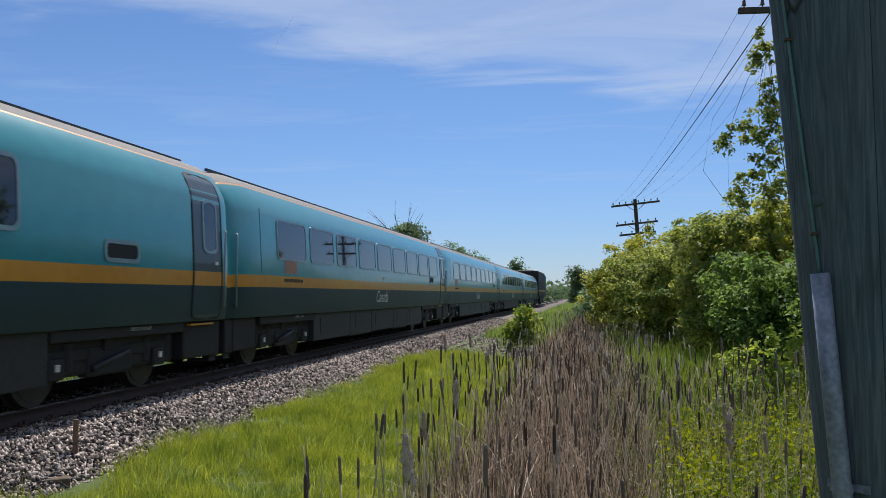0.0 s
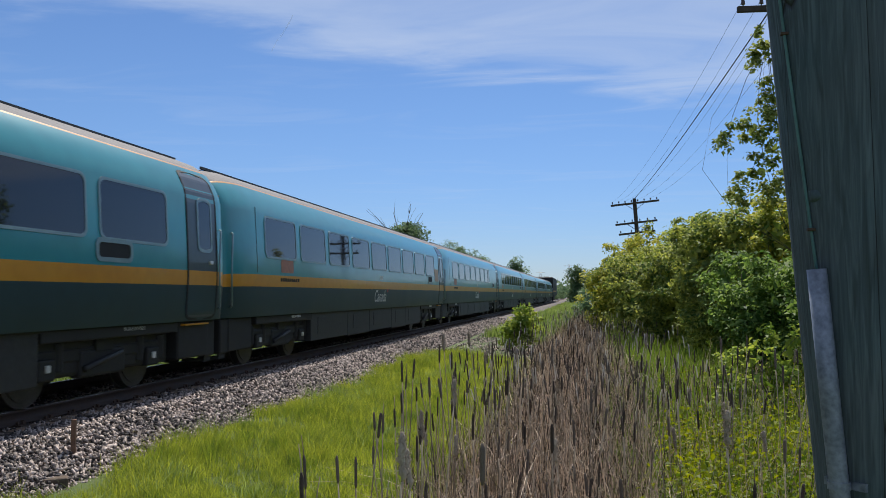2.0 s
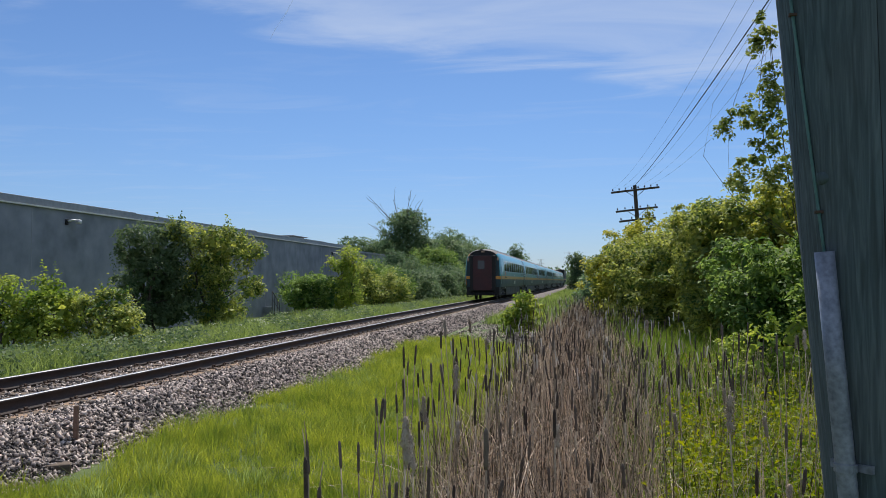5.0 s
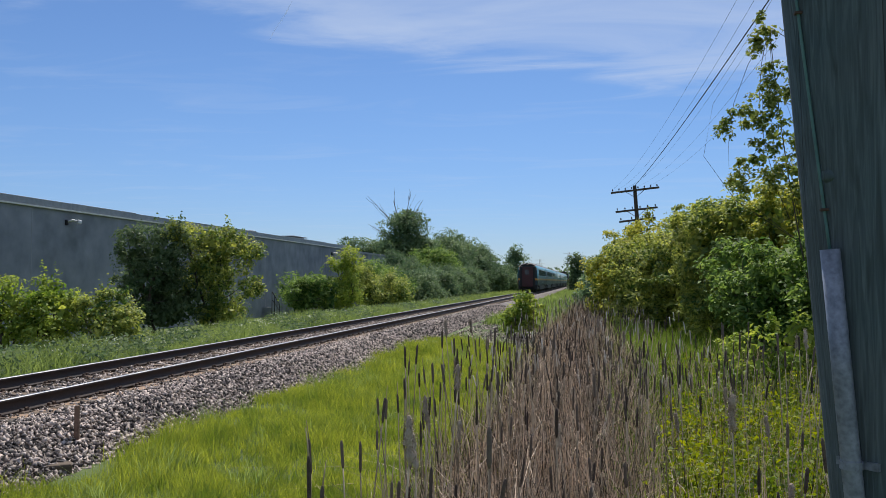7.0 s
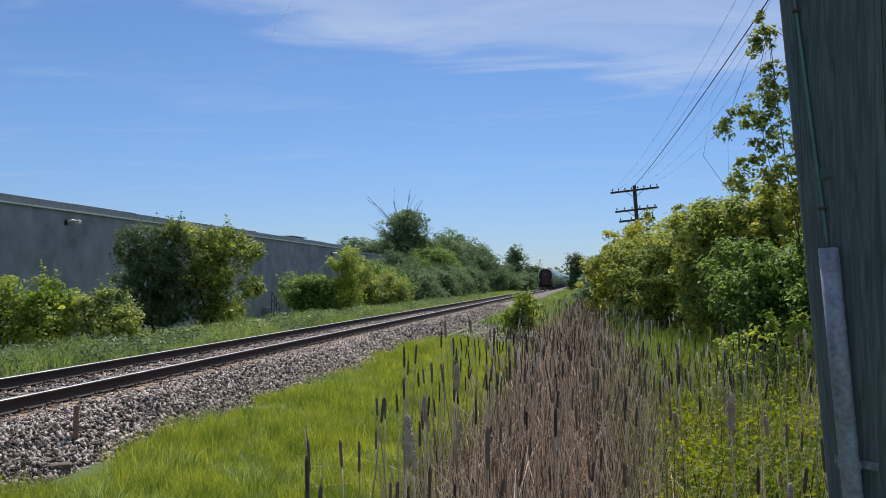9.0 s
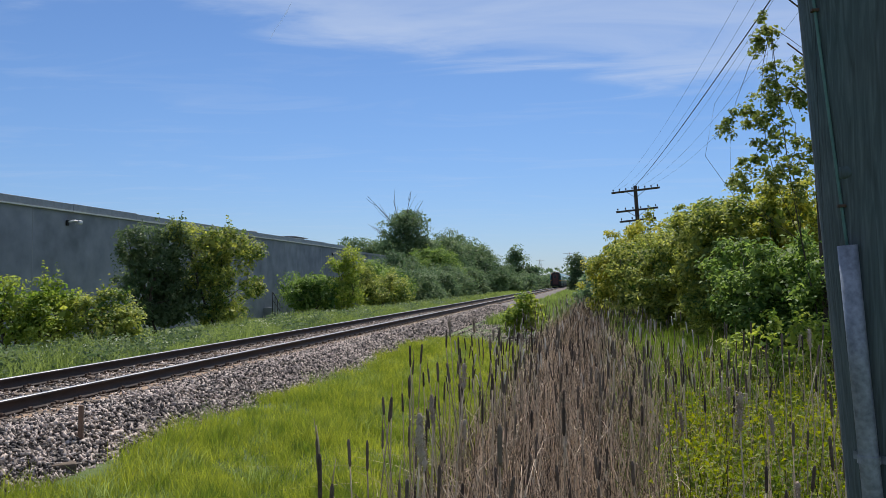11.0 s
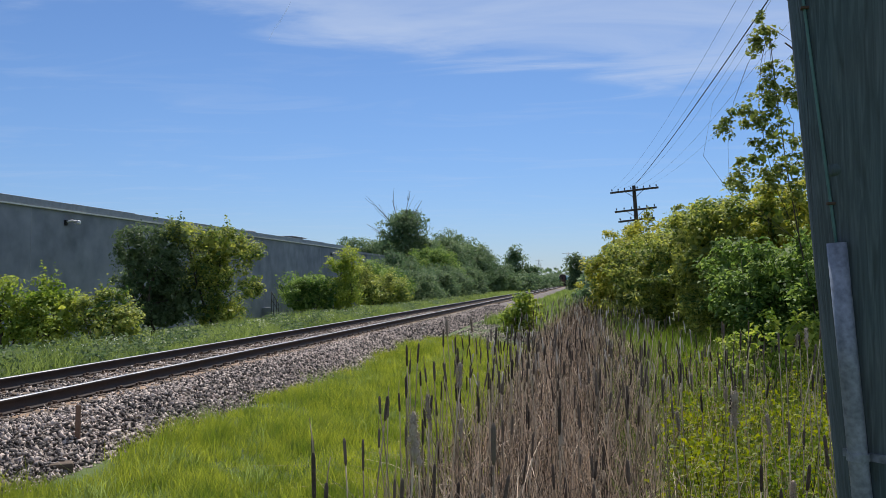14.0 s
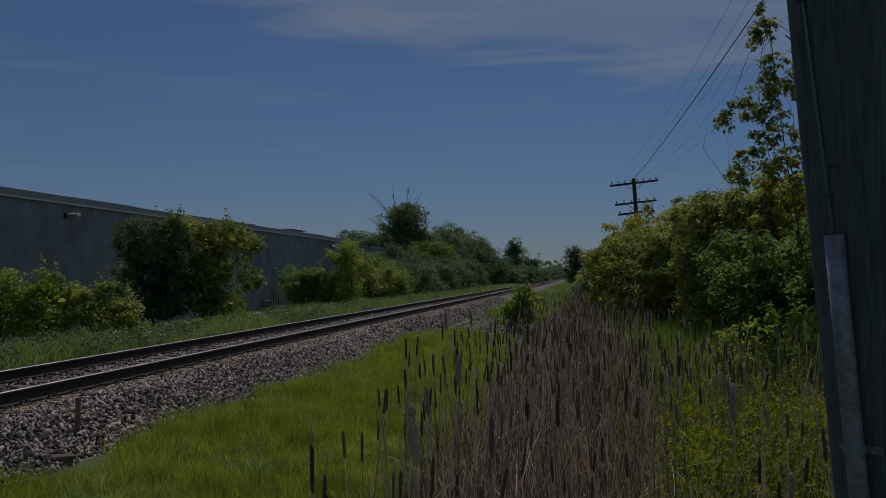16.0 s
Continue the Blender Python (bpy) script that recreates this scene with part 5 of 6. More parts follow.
def make_wires():
    back = [Vector((v.x + 1.2, v.y - 36, v.z + 0.6)) for v in near_ends]
    pairs = list(zip(far_ends, near_ends))
    for k in (0, 1, 2, 4, 6, 8, 10, 11):
        if k >= len(pairs):
            continue
        a, b = pairs[k]
        t = np.linspace(0, 1, 22)[:, None]
        sag = 0.55 + 0.12 * (k % 3)
        P = np.array(a) * (1 - t) + np.array(b) * t - np.array([[0, 0, 1.0]]) * sag * 4 * t * (1 - t)
        far = limb(b, back[k], 0.0, 6) - np.array([[0, 0, 0.5]]) * np.sin(np.linspace(0, math.pi, 6))[:, None]
        thing("overhead_wire", "thin dark overhead wire between telegraph poles", "wire", "overhead wires",
              mesh=tubes_mesh("overhead_wire", M["wire"], [(np.vstack([P, far[1:]]), 0.0035)], 5))
    # the heavier cable
    a, b = Vector((2.9, 54.0, 7.25)), Vector((3.74, 18.46, 7.2))
    t = np.linspace(0, 1, 24)[:, None]
    P = np.array(a) * (1 - t) + np.array(b) * t - np.array([[0, 0, 1.0]]) * 0.18 * 4 * t * (1 - t)
    P = np.vstack([P, [[4.05, 6, 7.6], [4.5, -12, 8.6]]])
    thing("overhead_cable", "thick black cable sagging between the poles", "cable", mesh=tubes_mesh("overhead_cable", M["wire"], [(P, 0.015)], 6))


make_wires()


# ---- trees and bushes ----
G = lambda x, y: float(ground_z(x, y))


def bush(x, y, blobs, mat, label, name="bush", category="bush", **kw):
    z = G(x, y)
    return make_tree(name, label, category, (x, y, z), blobs, mat, **kw)


def plant_right_bank():
    """The tall hedge of bushes between the track ditch and the telegraph line."""
    kw = dict(leaf=0.15, slim=0.5, density=3.3, per_clump=54, clump=0.22, core=60, sprigs=14,  trunks=4, trunk_r=0.05, limbs=24, rough=0.42, group="hedge bushes")
    lab = "dense yellow-green bush with sunlit young leaves"
    bush(1.9, 40.5, [(1.35, 40.2, 1.2, 1.5, 2.2, 1.7), (2.4, 40.8, 2.3, 1.7, 2.4, 1.9), (0.9, 39.8, 0.1, 1.1, 1.6, 0.9)], "bush", lab, **kw)
    bush(2.8, 33.5, [(2.2, 32.9, 0.8, 1.5, 2.0, 1.5), (3.1, 33.8, 2.0, 1.7, 2.2, 1.5), (1.95, 34.6, 1.8, 1.2, 1.6, 1.2), (3.3, 31.8, 0.5, 1.6, 1.8, 1.3)], "hedge", "dense dark green bush with a sunlit rim", **kw)
    bush(4.3, 27.5, [(3.7, 27.0, 2.0, 1.3, 1.7, 1.6), (4.7, 26.3, 2.6, 1.3, 1.7, 1.5), (3.8, 28.9, 2.9, 1.3, 1.8, 1.2), (4.4, 26.8, 0.6, 1.8, 1.9, 1.3)], "hedge", "dense green bush with sunlit young leaves on top", **kw)
    bush(5.6, 25.0, [(5.5, 25.2, 2.7, 1.3, 1.6, 1.4), (5.6, 25.0, 0.9, 1.5, 1.7, 1.4)], "bush", lab, **kw)
    bush(4.2, 21.0, [(3.9, 20.9, 0.65, 0.95, 1.2, 1.0), (4.5, 20.2, 1.35, 0.9, 1.2, 1.0), (3.6, 21.9, 1.4, 0.8, 1.2, 0.9), (4.6, 20.8, 0.2, 1.1, 1.2, 0.9)], "maple", "dense green bush with pale glinting leaves", **kw)
    bush(5.4, 18.4, [(5.0, 18.9, 0.4, 0.9, 1.1, 1.0), (5.3, 18.2, 1.4, 0.9, 1.0, 0.9)], "maple", "dark green broad-leaved bush", **kw)
    bush(6.4, 14.2, [(6.2, 14.2, 0.7, 1.2, 1.4, 1.3)], "maple", "dark green broad-leaved bush", **kw)
    bush(6.8, 29, [(6.8, 29, 1.9, 2.0, 3.0, 2.4)], "bush", lab, **kw)
    bush(4.4, 43, [(4.4, 43, 1.3, 2.2, 3.0, 1.9)], "bush", lab, **kw)
    # taller trees further back from the line, mirrored in the coach windows
    tk = dict(kw, leaf=0.24, clump=0.45, density=1.4, core=12, trunk_r=0.12, group="trees behind the hedge")
    bush(10.5, 25.0, [(10.5, 25, 3.6, 1.9, 2.0, 2.2), (10.9, 25.6, 5.6, 1.4, 1.4, 1.4)], "maple", "tall dark green tree behind the hedge", "tree", "tree", **tk)
    bush(9.6, 19.5, [(9.6, 19.5, 3.0, 1.6, 1.8, 1.8), (9.8, 19.6, 4.8, 1.2, 1.2, 1.2)], "maple", "tall dark green tree behind the hedge", "tree", "tree", **tk)
    bush(13.5, 33.0, [(13.5, 33, 4.0, 2.2, 2.4, 2.6), (13.3, 33, 6.4, 1.5, 1.6, 1.5)], "maple", "tall dark green tree behind the hedge", "tree", "tree", **tk)
    bush(3.0, 50, [(2.6, 50, 0.8, 1.8, 3.5, 1.4)], "bush", lab, **kw)


plant_right_bank()


def make_vine():
    """Vine on the telegraph pole, hanging out in streamers."""
    spots = [(3.50, 18.2, 6.52, 0.13, 0.14, 0.30), (3.46, 18.2, 5.95, 0.12, 0.14, 0.40), (3.78, 18.25, 5.60, 0.26, 0.25, 0.24), (3.95, 18.3, 4.95, 0.34, 0.3, 0.42),
             (3.45, 18.2, 4.95, 0.32, 0.3, 0.24), (3.08, 18.15, 4.68, 0.30, 0.3, 0.20), (2.74, 18.1, 4.38, 0.13, 0.2, 0.22), (3.66, 18.25, 4.50, 0.32, 0.3, 0.30),
             (3.95, 18.3, 4.0, 0.36, 0.3, 0.42), (3.12, 18.2, 3.65, 0.15, 0.2, 0.26), (3.46, 18.25, 3.42, 0.30, 0.3, 0.22), (4.0, 18.35, 3.4, 0.42, 0.4, 0.35),
             (2.95, 18.2, 3.28, 0.20, 0.2, 0.20), (3.62, 18.2, 6.2, 0.2, 0.15, 0.25), (3.72, 18.25, 5.2, 0.3, 0.25, 0.3), (3.3, 18.2, 4.6, 0.3, 0.25, 0.25), (3.5, 18.2, 3.9, 0.25, 0.25, 0.4), (4.5, 18.4, 5.2, 0.4, 0.3, 0.9), (4.5, 18.4, 3.4, 0.4, 0.3, 0.9)]
    make_tree("vine", "leafy climbing vine hanging from the telegraph pole", "vine", (4.85, 18.45, G(4.85, 18.45)), spots, "vine", leaf=0.095, slim=0.7, density=17, per_clump=15,
              clump=0.09, trunks=1, trunk_r=0.018, limbs=16, rough=0.4, sprigs=22, core=40)


make_vine()
bush(-2.45, 33.2, [(-2.40, 33.1, 0.48, 0.46, 0.50, 0.52), (-2.25, 33.2, 0.05, 0.60, 0.66, 0.52), (-2.92, 33.0, -0.12, 0.42, 0.46, 0.32), (-2.47, 33.1, -0.45, 0.66, 0.74, 0.3)], "yellowbush",
     "small bright green bush at the edge of the ditch", leaf=0.13, density=11, per_clump=26, clump=0.14, trunks=2, trunk_r=0.03, limbs=12, core=150)


bush(3.0, 14.8, [(2.7, 14.6, 0.15, 0.5, 0.45, 0.55), (3.3, 15.0, 0.3, 0.5, 0.45, 0.6), (2.3, 14.4, -0.3, 0.45, 0.4, 0.4), (3.9, 15.2, 0.1, 0.5, 0.45, 0.6)], "yellowbush",
     "leafy green sapling in front of the taller bushes", leaf=0.11, density=7, per_clump=20, clump=0.15, trunks=3, trunk_r=0.02, limbs=12, core=60, sprigs=16)


def plant_far_side():
    kw = dict(leaf=0.13, slim=0.55, per_clump=54, clump=0.22, density=3.6, core=90, trunks=3, trunk_r=0.06, limbs=20, group="trackside bushes")
    low = "low yellow-green bush beyond the track"
    bush(-16.6, 22.6, [(-16.76, 22.6, 0.7, 0.76, 0.84, 0.81), (-16.4, 22.7, 0.05, 0.73, 0.8, 0.77)], "yellowbush", low, sprigs=16, **kw)
    bush(-15.5, 23.0, [(-15.68, 23.3, 0.92, 0.5, 0.56, 0.55), (-15.39, 23, 0.35, 0.84, 0.94, 0.68), (-15.54, 22.8, -0.2, 0.82, 0.94, 0.55)], "yellowbush", low, sprigs=20, **kw)
    bush(-13.7, 23.3, [(-13.92, 23.6, 0.55, 0.7, 0.8, 0.55), (-13.57, 23.2, 0, 0.99, 1.11, 0.66), (-14.9, 23.9, 0.4, 0.47, 0.53, 0.53)], "hedge", "low dusty-green bush beyond the track", sprigs=20, **kw)
    kt = dict(kw, leaf=0.15, clump=0.26, density=2.6, sprigs=60, core=70)
    bush(-18.7, 35.5, [(-19.73, 35.2, 2.8, 0.77, 0.84, 1.08), (-18.63, 35.9, 2.85, 1.17, 1.29, 1.04), (-19, 35.4, 1.3, 1.58, 1.75, 1.26), (-17.9, 36.1, 0.6, 1.17, 1.29, 1.26), (-18.7, 35.5, -0.1, 1.52, 1.64, 0.77)],
         "grey_green", "tall dusty-green young tree beside the warehouse", "tree", "tree", **kt)
    bush(-16.4, 36.8, [(-17.73, 36.5, 3.25, 0.99, 1.11, 0.61), (-16.3, 36.8, 2.95, 1.23, 1.35, 0.73), (-16.87, 37, 1.6, 1.29, 1.4, 1.32), (-14.94, 36.6, 2.55, 0.61, 0.68, 0.68),
         (-14.95, 36.7, 1.2, 0.58, 0.64, 0.88), (-16.24, 36.9, 0, 1.17, 1.29, 0.83)], "hedge", "tall bright green young tree beside the warehouse", "tree", "tree", **kt)
    k2 = dict(kw, leaf=0.17, clump=0.34, density=2.6, core=60, sprigs=26)
    bush(-17.8, 54.0, [(-18.25, 53.8, 0.3, 1.46, 1.64, 1.26), (-16.84, 54.5, 0.2, 0.88, 0.94, 1.16), (-17.26, 53.9, 1.25, 0.84, 0.94, 0.46)], "maple", "rounded green bush beside the warehouse", **k2)
    bush(-16.1, 56.2, [(-15.85, 56.2, 2.05, 0.68, 0.76, 1.41), (-16.16, 56.2, 0.4, 1.19, 1.29, 1.32), (-16.6, 56, 2.3, 0.68, 0.76, 0.46)], "yellowbush", "upright green young tree beside the warehouse", "tree", "tree", **k2)
    bush(-15.6, 62.8, [(-15.89, 62.3, 0.35, 1.17, 1.29, 1.26), (-14.89, 64.5, 0.4, 1.46, 1.64, 1.21), (-16.42, 63.2, 1.6, 0.82, 0.89, 0.77)], "hedge", "rounded green bush beyond the track", **k2)
    k3 = dict(kw, leaf=0.24, clump=0.5, density=1.7, sprigs=24, trunk_r=0.1, core=16)
    wood = "green bush in the thicket beyond the track"
    for x, y, rx, rz, zc, mt in ((-17.5, 70, 2.6, 1.8, 0.7, "maple"), (-16.0, 77, 2.4, 1.6, 0.5, "fartree"), (-18.5, 82, 3.0, 2.4, 1.4, "fartree"), (-16.0, 88, 2.6, 1.8, 0.8, "fartree"),
                                 (-15.5, 96, 2.6, 2.0, 0.8, "fartree"), (-18.0, 100, 3.2, 3.2, 2.2, "maple"), (-15.0, 107, 2.6, 2.0, 0.8, "fartree")):
        bush(x, y, [(x, y, zc, rx, rx * 1.25, rz), (x + 0.8, y + 1.5, zc - 0.3, rx * 0.8, rx, rz * 0.7)], mt, wood, **k3)
    k4 = dict(leaf=0.36, slim=0.6, per_clump=38, clump=0.7, density=0.9, core=6, trunks=3, trunk_r=0.2, limbs=24, group="trees along the track")
    # tall tree with a dead top
    make_tree("tree", "tall tree with bare dead branches above its crown", "tree", (-25.5, 117, -1.4),
              [(-25.3, 117, 6.2, 3.3, 3.0, 3.4), (-24.3, 117, 9.3, 2.5, 2.2, 2.0), (-26.8, 118, 3.6, 3.0, 3.0, 2.4), (-22.5, 117, 5.0, 2.2, 2.2, 2.4)], "fartree", rough=0.55, sprigs=30,
              bare=[((-25.5, 117, 7.5), (-30.0, 116, 13.2)), ((-25.5, 117, 8), (-26.6, 117, 12.7)), ((-25, 117, 9), (-24.2, 117, 13.4)), ((-24.6, 117, 9), (-22.4, 117, 12.6)), ((-25.5, 117, 6.5), (-30.2, 117, 9.4))], **k4)
    make_tree("tree", "pale green tree behind the warehouse annex", "tree", (-33, 122, -1.4), [(-33, 122, 4.8, 3.2, 3.2, 2.4), (-29.5, 121, 5.0, 2.6, 2.6, 2.0)], "fartree", **k4)
    for x, y, rx, rz, zc in ((-21, 124, 4.0, 4.0, 3.5), (-21.5, 134, 4.5, 4.2, 4.6), (-19.5, 142, 4.2, 4.0, 3.6), (-17.5, 152, 3.6, 3.2, 2.2), (-21, 160, 4.5, 4.0, 3.5), (-17, 170, 3.5, 2.8, 1.8)):
        make_tree("tree", "broad green tree in the belt along the track", "tree", (x, y, -1.0), [(x, y, zc, rx, rx, rz), (x + 1.5, y - 2, zc - 1.2, rx * 0.7, rx * 0.7, rz * 0.7)], "fartree", **k4)
    k5 = dict(k4, leaf=0.5, clump=0.8, density=0.42, trunk_r=0.3, core=3)
    for x, y, rx, rz in ((-15.5, 185, 3.2, 2.0), (-14.5, 200, 3.0, 1.8), (-13.5, 218, 3.0, 1.5), (-13, 240, 3.4, 1.6), (-14, 262, 4.0, 2.0), (-13, 290, 4.0, 1.8), (-16, 320, 5.0, 2.4), (-14, 360, 5.0, 2.2), (-18, 400, 6, 3.0),
                         (1.8, 62, 2.0, 1.6), (1.8, 72, 2.2, 1.7), (2.0, 84, 2.4, 1.8), (2.0, 98, 2.6, 2.0), (2.0, 115, 2.8, 2.0), (2.2, 135, 3.0, 2.2), (2.4, 160, 3.2, 2.2), (2.6, 250, 3.6, 2.2), (2.6, 300, 4.0, 2.4), (2.8, 360, 4.5, 2.6), (3, 430, 5, 3)):
        bush(x, y, [(x, y, rz * 0.45 - 0.8, rx, rx * 1.8, rz), (x + rx * 0.6, y + rx, rz * 0.8 - 0.6, rx * 0.8, rx * 1.3, rz)], "fartree", "low green brush along the far track", **dict(k5, trunk_r=0.1, group="brush along the far track"))
    make_tree("tree", "lone tall tree in the distance", "tree", (-19, 232, -1), [(-19, 232, 4.6, 3.2, 3.2, 4.2), (-18.8, 232, 8.4, 1.9, 1.9, 2.2), (-15.4, 234, 3.4, 2.6, 2.6, 2.5), (-18, 231, 0.8, 4.5, 4.0, 2.4)], "fartree", **k5)
    make_tree("tree", "tall tree in the distance beyond the bushes", "tree", (-2.6, 215, -1), [(-2.6, 215, 4.6, 2.6, 2.6, 3.4), (0.5, 214, 4.0, 3.0, 3.0, 3.0), (-1.6, 213, 0.8, 3.2, 3.0, 2.4)], "grey_green", **k5)
    make_tree("tree", "tree in the distance beyond the bushes", "tree", (3.5, 190, -1), [(3.5, 190, 3.5, 3.6, 3.6, 3.4)], "grey_green", **k5)


plant_far_side()


def far_woods():
    """Low wooded skyline all round, far away."""
    pts, nrm = [], []
    for k in range(520):
        a = rng.uniform(-1.0, 1.0) if k < 300 else rng.uniform(1.0, 5.28)
        d = rng.uniform(700, 1100)
        h = rng.uniform(6, 15)
        c = np.array([-math.sin(a) * d, math.cos(a) * d, h * 0.5])
        n = 45
        pts.append(c + rng.normal(size=(n, 3)) * [9, 9, h * 0.33])
        nrm.append(rng.normal(size=(n, 3)) + [0, 0, 0.4])
    V, F = leaf_arrays(np.vstack(pts), np.vstack(nrm), 4.0, 0.7)
    thing("distant_woods", "low blue-green wooded skyline", "woods", kind="stuff", mesh=fast_mesh("distant_woods", V, F, M["fartree"]))


far_woods()


def make_mast(x, y):
    t = thing("transmission_tower", "distant steel lattice power tower", "tower", "power towers", m=pose(x, y, -1))
    items = []
    for sx in (-1, 1):
        for sy in (-1, 1):
            items.append(([(sx * 2.4, sy * 2.4, 0), (sx * 0.5, sy * 0.5, 24)], [0.16, 0.12]))
    for k in range(6):
        z0, z1 = k * 3.9, (k + 1) * 3.9
        w0, w1 = 2.4 - 1.9 * z0 / 24, 2.4 - 1.9 * z1 / 24
        for s in (-1, 1):
            items.append(([(-w0, s * w0, z0), (w1, s * w1, z1)], [0.09, 0.09]))
    part("tower_legs", tubes_mesh("tower_legs", M["flashing"], items, 4), t)
    for z in (16, 19.5, 23):
        part("tower_arm", tubes_mesh("tower_arm", M["flashing"], [([(-4, 0, z), (4, 0, z)], [0.12, 0.12])], 4), t)


make_mast(-45, 840)
make_mast(-13.5, 640)


# ---- grasses, reeds and cattails ----
def blade_arrays(P, height, width, lean, segs=2):
    """Bent tapering blades standing at P, each a strip of quads that ends in a point-like tip."""
    n = len(P)
    height, width = np.broadcast_to(height, (n,)), np.broadcast_to(width, (n,))
    a = rng.uniform(0, 6.283, n)
    d = np.stack([np.cos(a), np.sin(a), np.zeros(n)], -1)
    f = rng.uniform(0, 6.283, n)
    w = np.stack([np.cos(f), np.sin(f), np.zeros(n)], -1) * (width / 2)[:, None]
    ln = lean * rng.uniform(0.2, 1.3, n)
    rows = []
    for k in range(segs + 1):
        t = k / segs
        c = P + d * (ln * height * t * t)[:, None] + np.array([0, 0, 1.0]) * (height * t * (1 - 0.25 * ln * t))[:, None]
        s = (1 - t) * 0.92 + 0.08
        rows += [c - w * s, c + w * s]
    V = np.stack(rows, 1).reshape(-1, 3)
    base = (np.arange(n) * 2 * (segs + 1))[:, None]
    F = np.concatenate([base + np.array([[2 * k, 2 * k + 1, 2 * k + 3, 2 * k + 2]]) for k in range(segs)])
    return V, F


def on_ground(x, y):
    return np.stack([x, y, ground_z(x, y)], -1)


def make_lawn():
    n, k = 5600, 26
    cy = 6.6 + 22 * rng.uniform(0, 1, n) ** 1.5
    cx = rng.uniform(-5.3, -0.7, n)
    keep = (cx < reed_left(cy) + 0.15 + rng.normal(0, 0.22, n)) & (cx > -5.1 + 0.2 * np.sin(cy * 1.7) + 0.14 * np.sin(cy * 4.1))
    cx, cy = cx[keep], cy[keep]
    patch = 0.5 + 0.5 * np.sin(cx * 2.4 + 1.3 * np.sin(cy * 0.8)) * np.sin(cy * 1.3 + cx)
    th = (0.10 + 0.17 * patch) * rng.uniform(0.7, 1.35, len(cx))
    spread = rng.uniform(0.05, 0.12, len(cx)) * (1 + cy * 0.02)
    x = (cx[:, None] + rng.normal(size=(len(cx), k)) * spread[:, None]).ravel()
    y = (cy[:, None] + rng.normal(size=(len(cx), k)) * spread[:, None]).ravel()
    tall = (th[:, None] * rng.uniform(0.6, 1.25, (len(cx), k))).ravel()
    V, F = blade_arrays(on_ground(x, y) - [0, 0, 0.02], tall, 0.006 + 0.0005 * y, 0.7)
    thing("lawn_grass", "bright yellow-green grass between ballast and reeds", "grass", kind="stuff", mesh=fast_mesh("lawn_grass", V, F, M["lawn"]))
    # a few darker tufts and weeds in the ballast toe
    cx, cy = rng.uniform(-5.35, -2.6, 70), rng.uniform(5, 30, 70)
    k = 60
    x = (cx[:, None] + rng.normal(0, 0.10, (70, k))).ravel()
    y = (cy[:, None] + rng.normal(0, 0.10, (70, k))).ravel()
    V, F = blade_arrays(on_ground(x, y), rng.uniform(0.12, 0.38, len(x)), 0.011, 0.9)
    thing("grass_tuft", "darker grass tufts and weeds", "grass", kind="stuff", mesh=fast_mesh("grass_tuft", V, F, M["verge"]))


make_lawn()


def make_verge():
    n = 38000
    y = 8 + 130 * rng.uniform(0, 1, n) ** 1.8
    x = -9.9 - rng.gamma(1.6, 2.2, n)
    keep = x > -22
    x, y = x[keep], y[keep]
    h = 0.30 + 0.45 * (0.5 + 0.5 * np.sin(x * 1.3 + y * 0.6)) * rng.uniform(0.4, 1.2, len(x))
    V, F = blade_arrays(on_ground(x, y), h, 0.012 + 0.0008 * y, 0.6)
    thing("verge_grass", "tall rough grass beyond the track", "grass", kind="stuff", mesh=fast_mesh("verge_grass", V, F, M["verge"]))
    # rough grass on the near side, further along
    n = 15000
    y = 39 + 140 * rng.uniform(0, 1, n) ** 1.5
    x = rng.uniform(-4.7, 2.0, n)
    keep = (x < -1.9 + 0.02 * y) | (y > 52)
    x, y = x[keep], y[keep]
    V, F = blade_arrays(on_ground(x, y), rng.uniform(0.2, 0.6, len(x)), 0.012 + 0.0009 * y, 0.6)
    thing("bank_grass", "tall green grass along the ditch bank", "grass", kind="stuff", mesh=fast_mesh("bank_grass", V, F, M["verge"]))
    # leafy herbs in the rough grass
    m, k = 520, 46
    cy = 12 + 75 * rng.uniform(0, 1, m) ** 1.5
    cx = -10.3 - rng.gamma(1.7, 1.3, m)
    hh = rng.uniform(0.3, 0.75, m)
    t = rng.uniform(0.1, 1, (m, k))
    P = on_ground(cx, cy)[:, None] + np.stack([rng.normal(0, 0.22, (m, k)), rng.normal(0, 0.3, (m, k)), hh[:, None] * t], -1)
    P = P.reshape(-1, 3)
    V, F = leaf_arrays(P, rng.normal(size=P.shape) * 0.6 + [0, 0, 0.8], rng.uniform(0.07, 0.15, len(P)), 0.5)
    thing("verge_herbs", "leafy green herbs in the rough grass", "weeds", kind="stuff", mesh=fast_mesh("verge_herbs", V, F, M["grey_green"]))
    # white flower heads
    c = on_ground(-10.8 - rng.gamma(2, 1.2, 170), 14 + 60 * rng.uniform(0, 1, 170) ** 1.3) + np.array([0, 0, 1]) * rng.uniform(0.3, 0.6, (170, 1))
    P = (c[:, None] + rng.normal(size=(170, 9, 3)) * [0.06, 0.06, 0.02]).reshape(-1, 3)
    V, F = leaf_arrays(P, rng.normal(size=P.shape) * 0.4 + [0, 0, 1], 0.045, 0.9)
    thing("white_flowers", "scattered white flower heads in the rough grass", "flowers", kind="stuff", mesh=fast_mesh("white_flowers", V, F, M["flower"]))


make_verge()


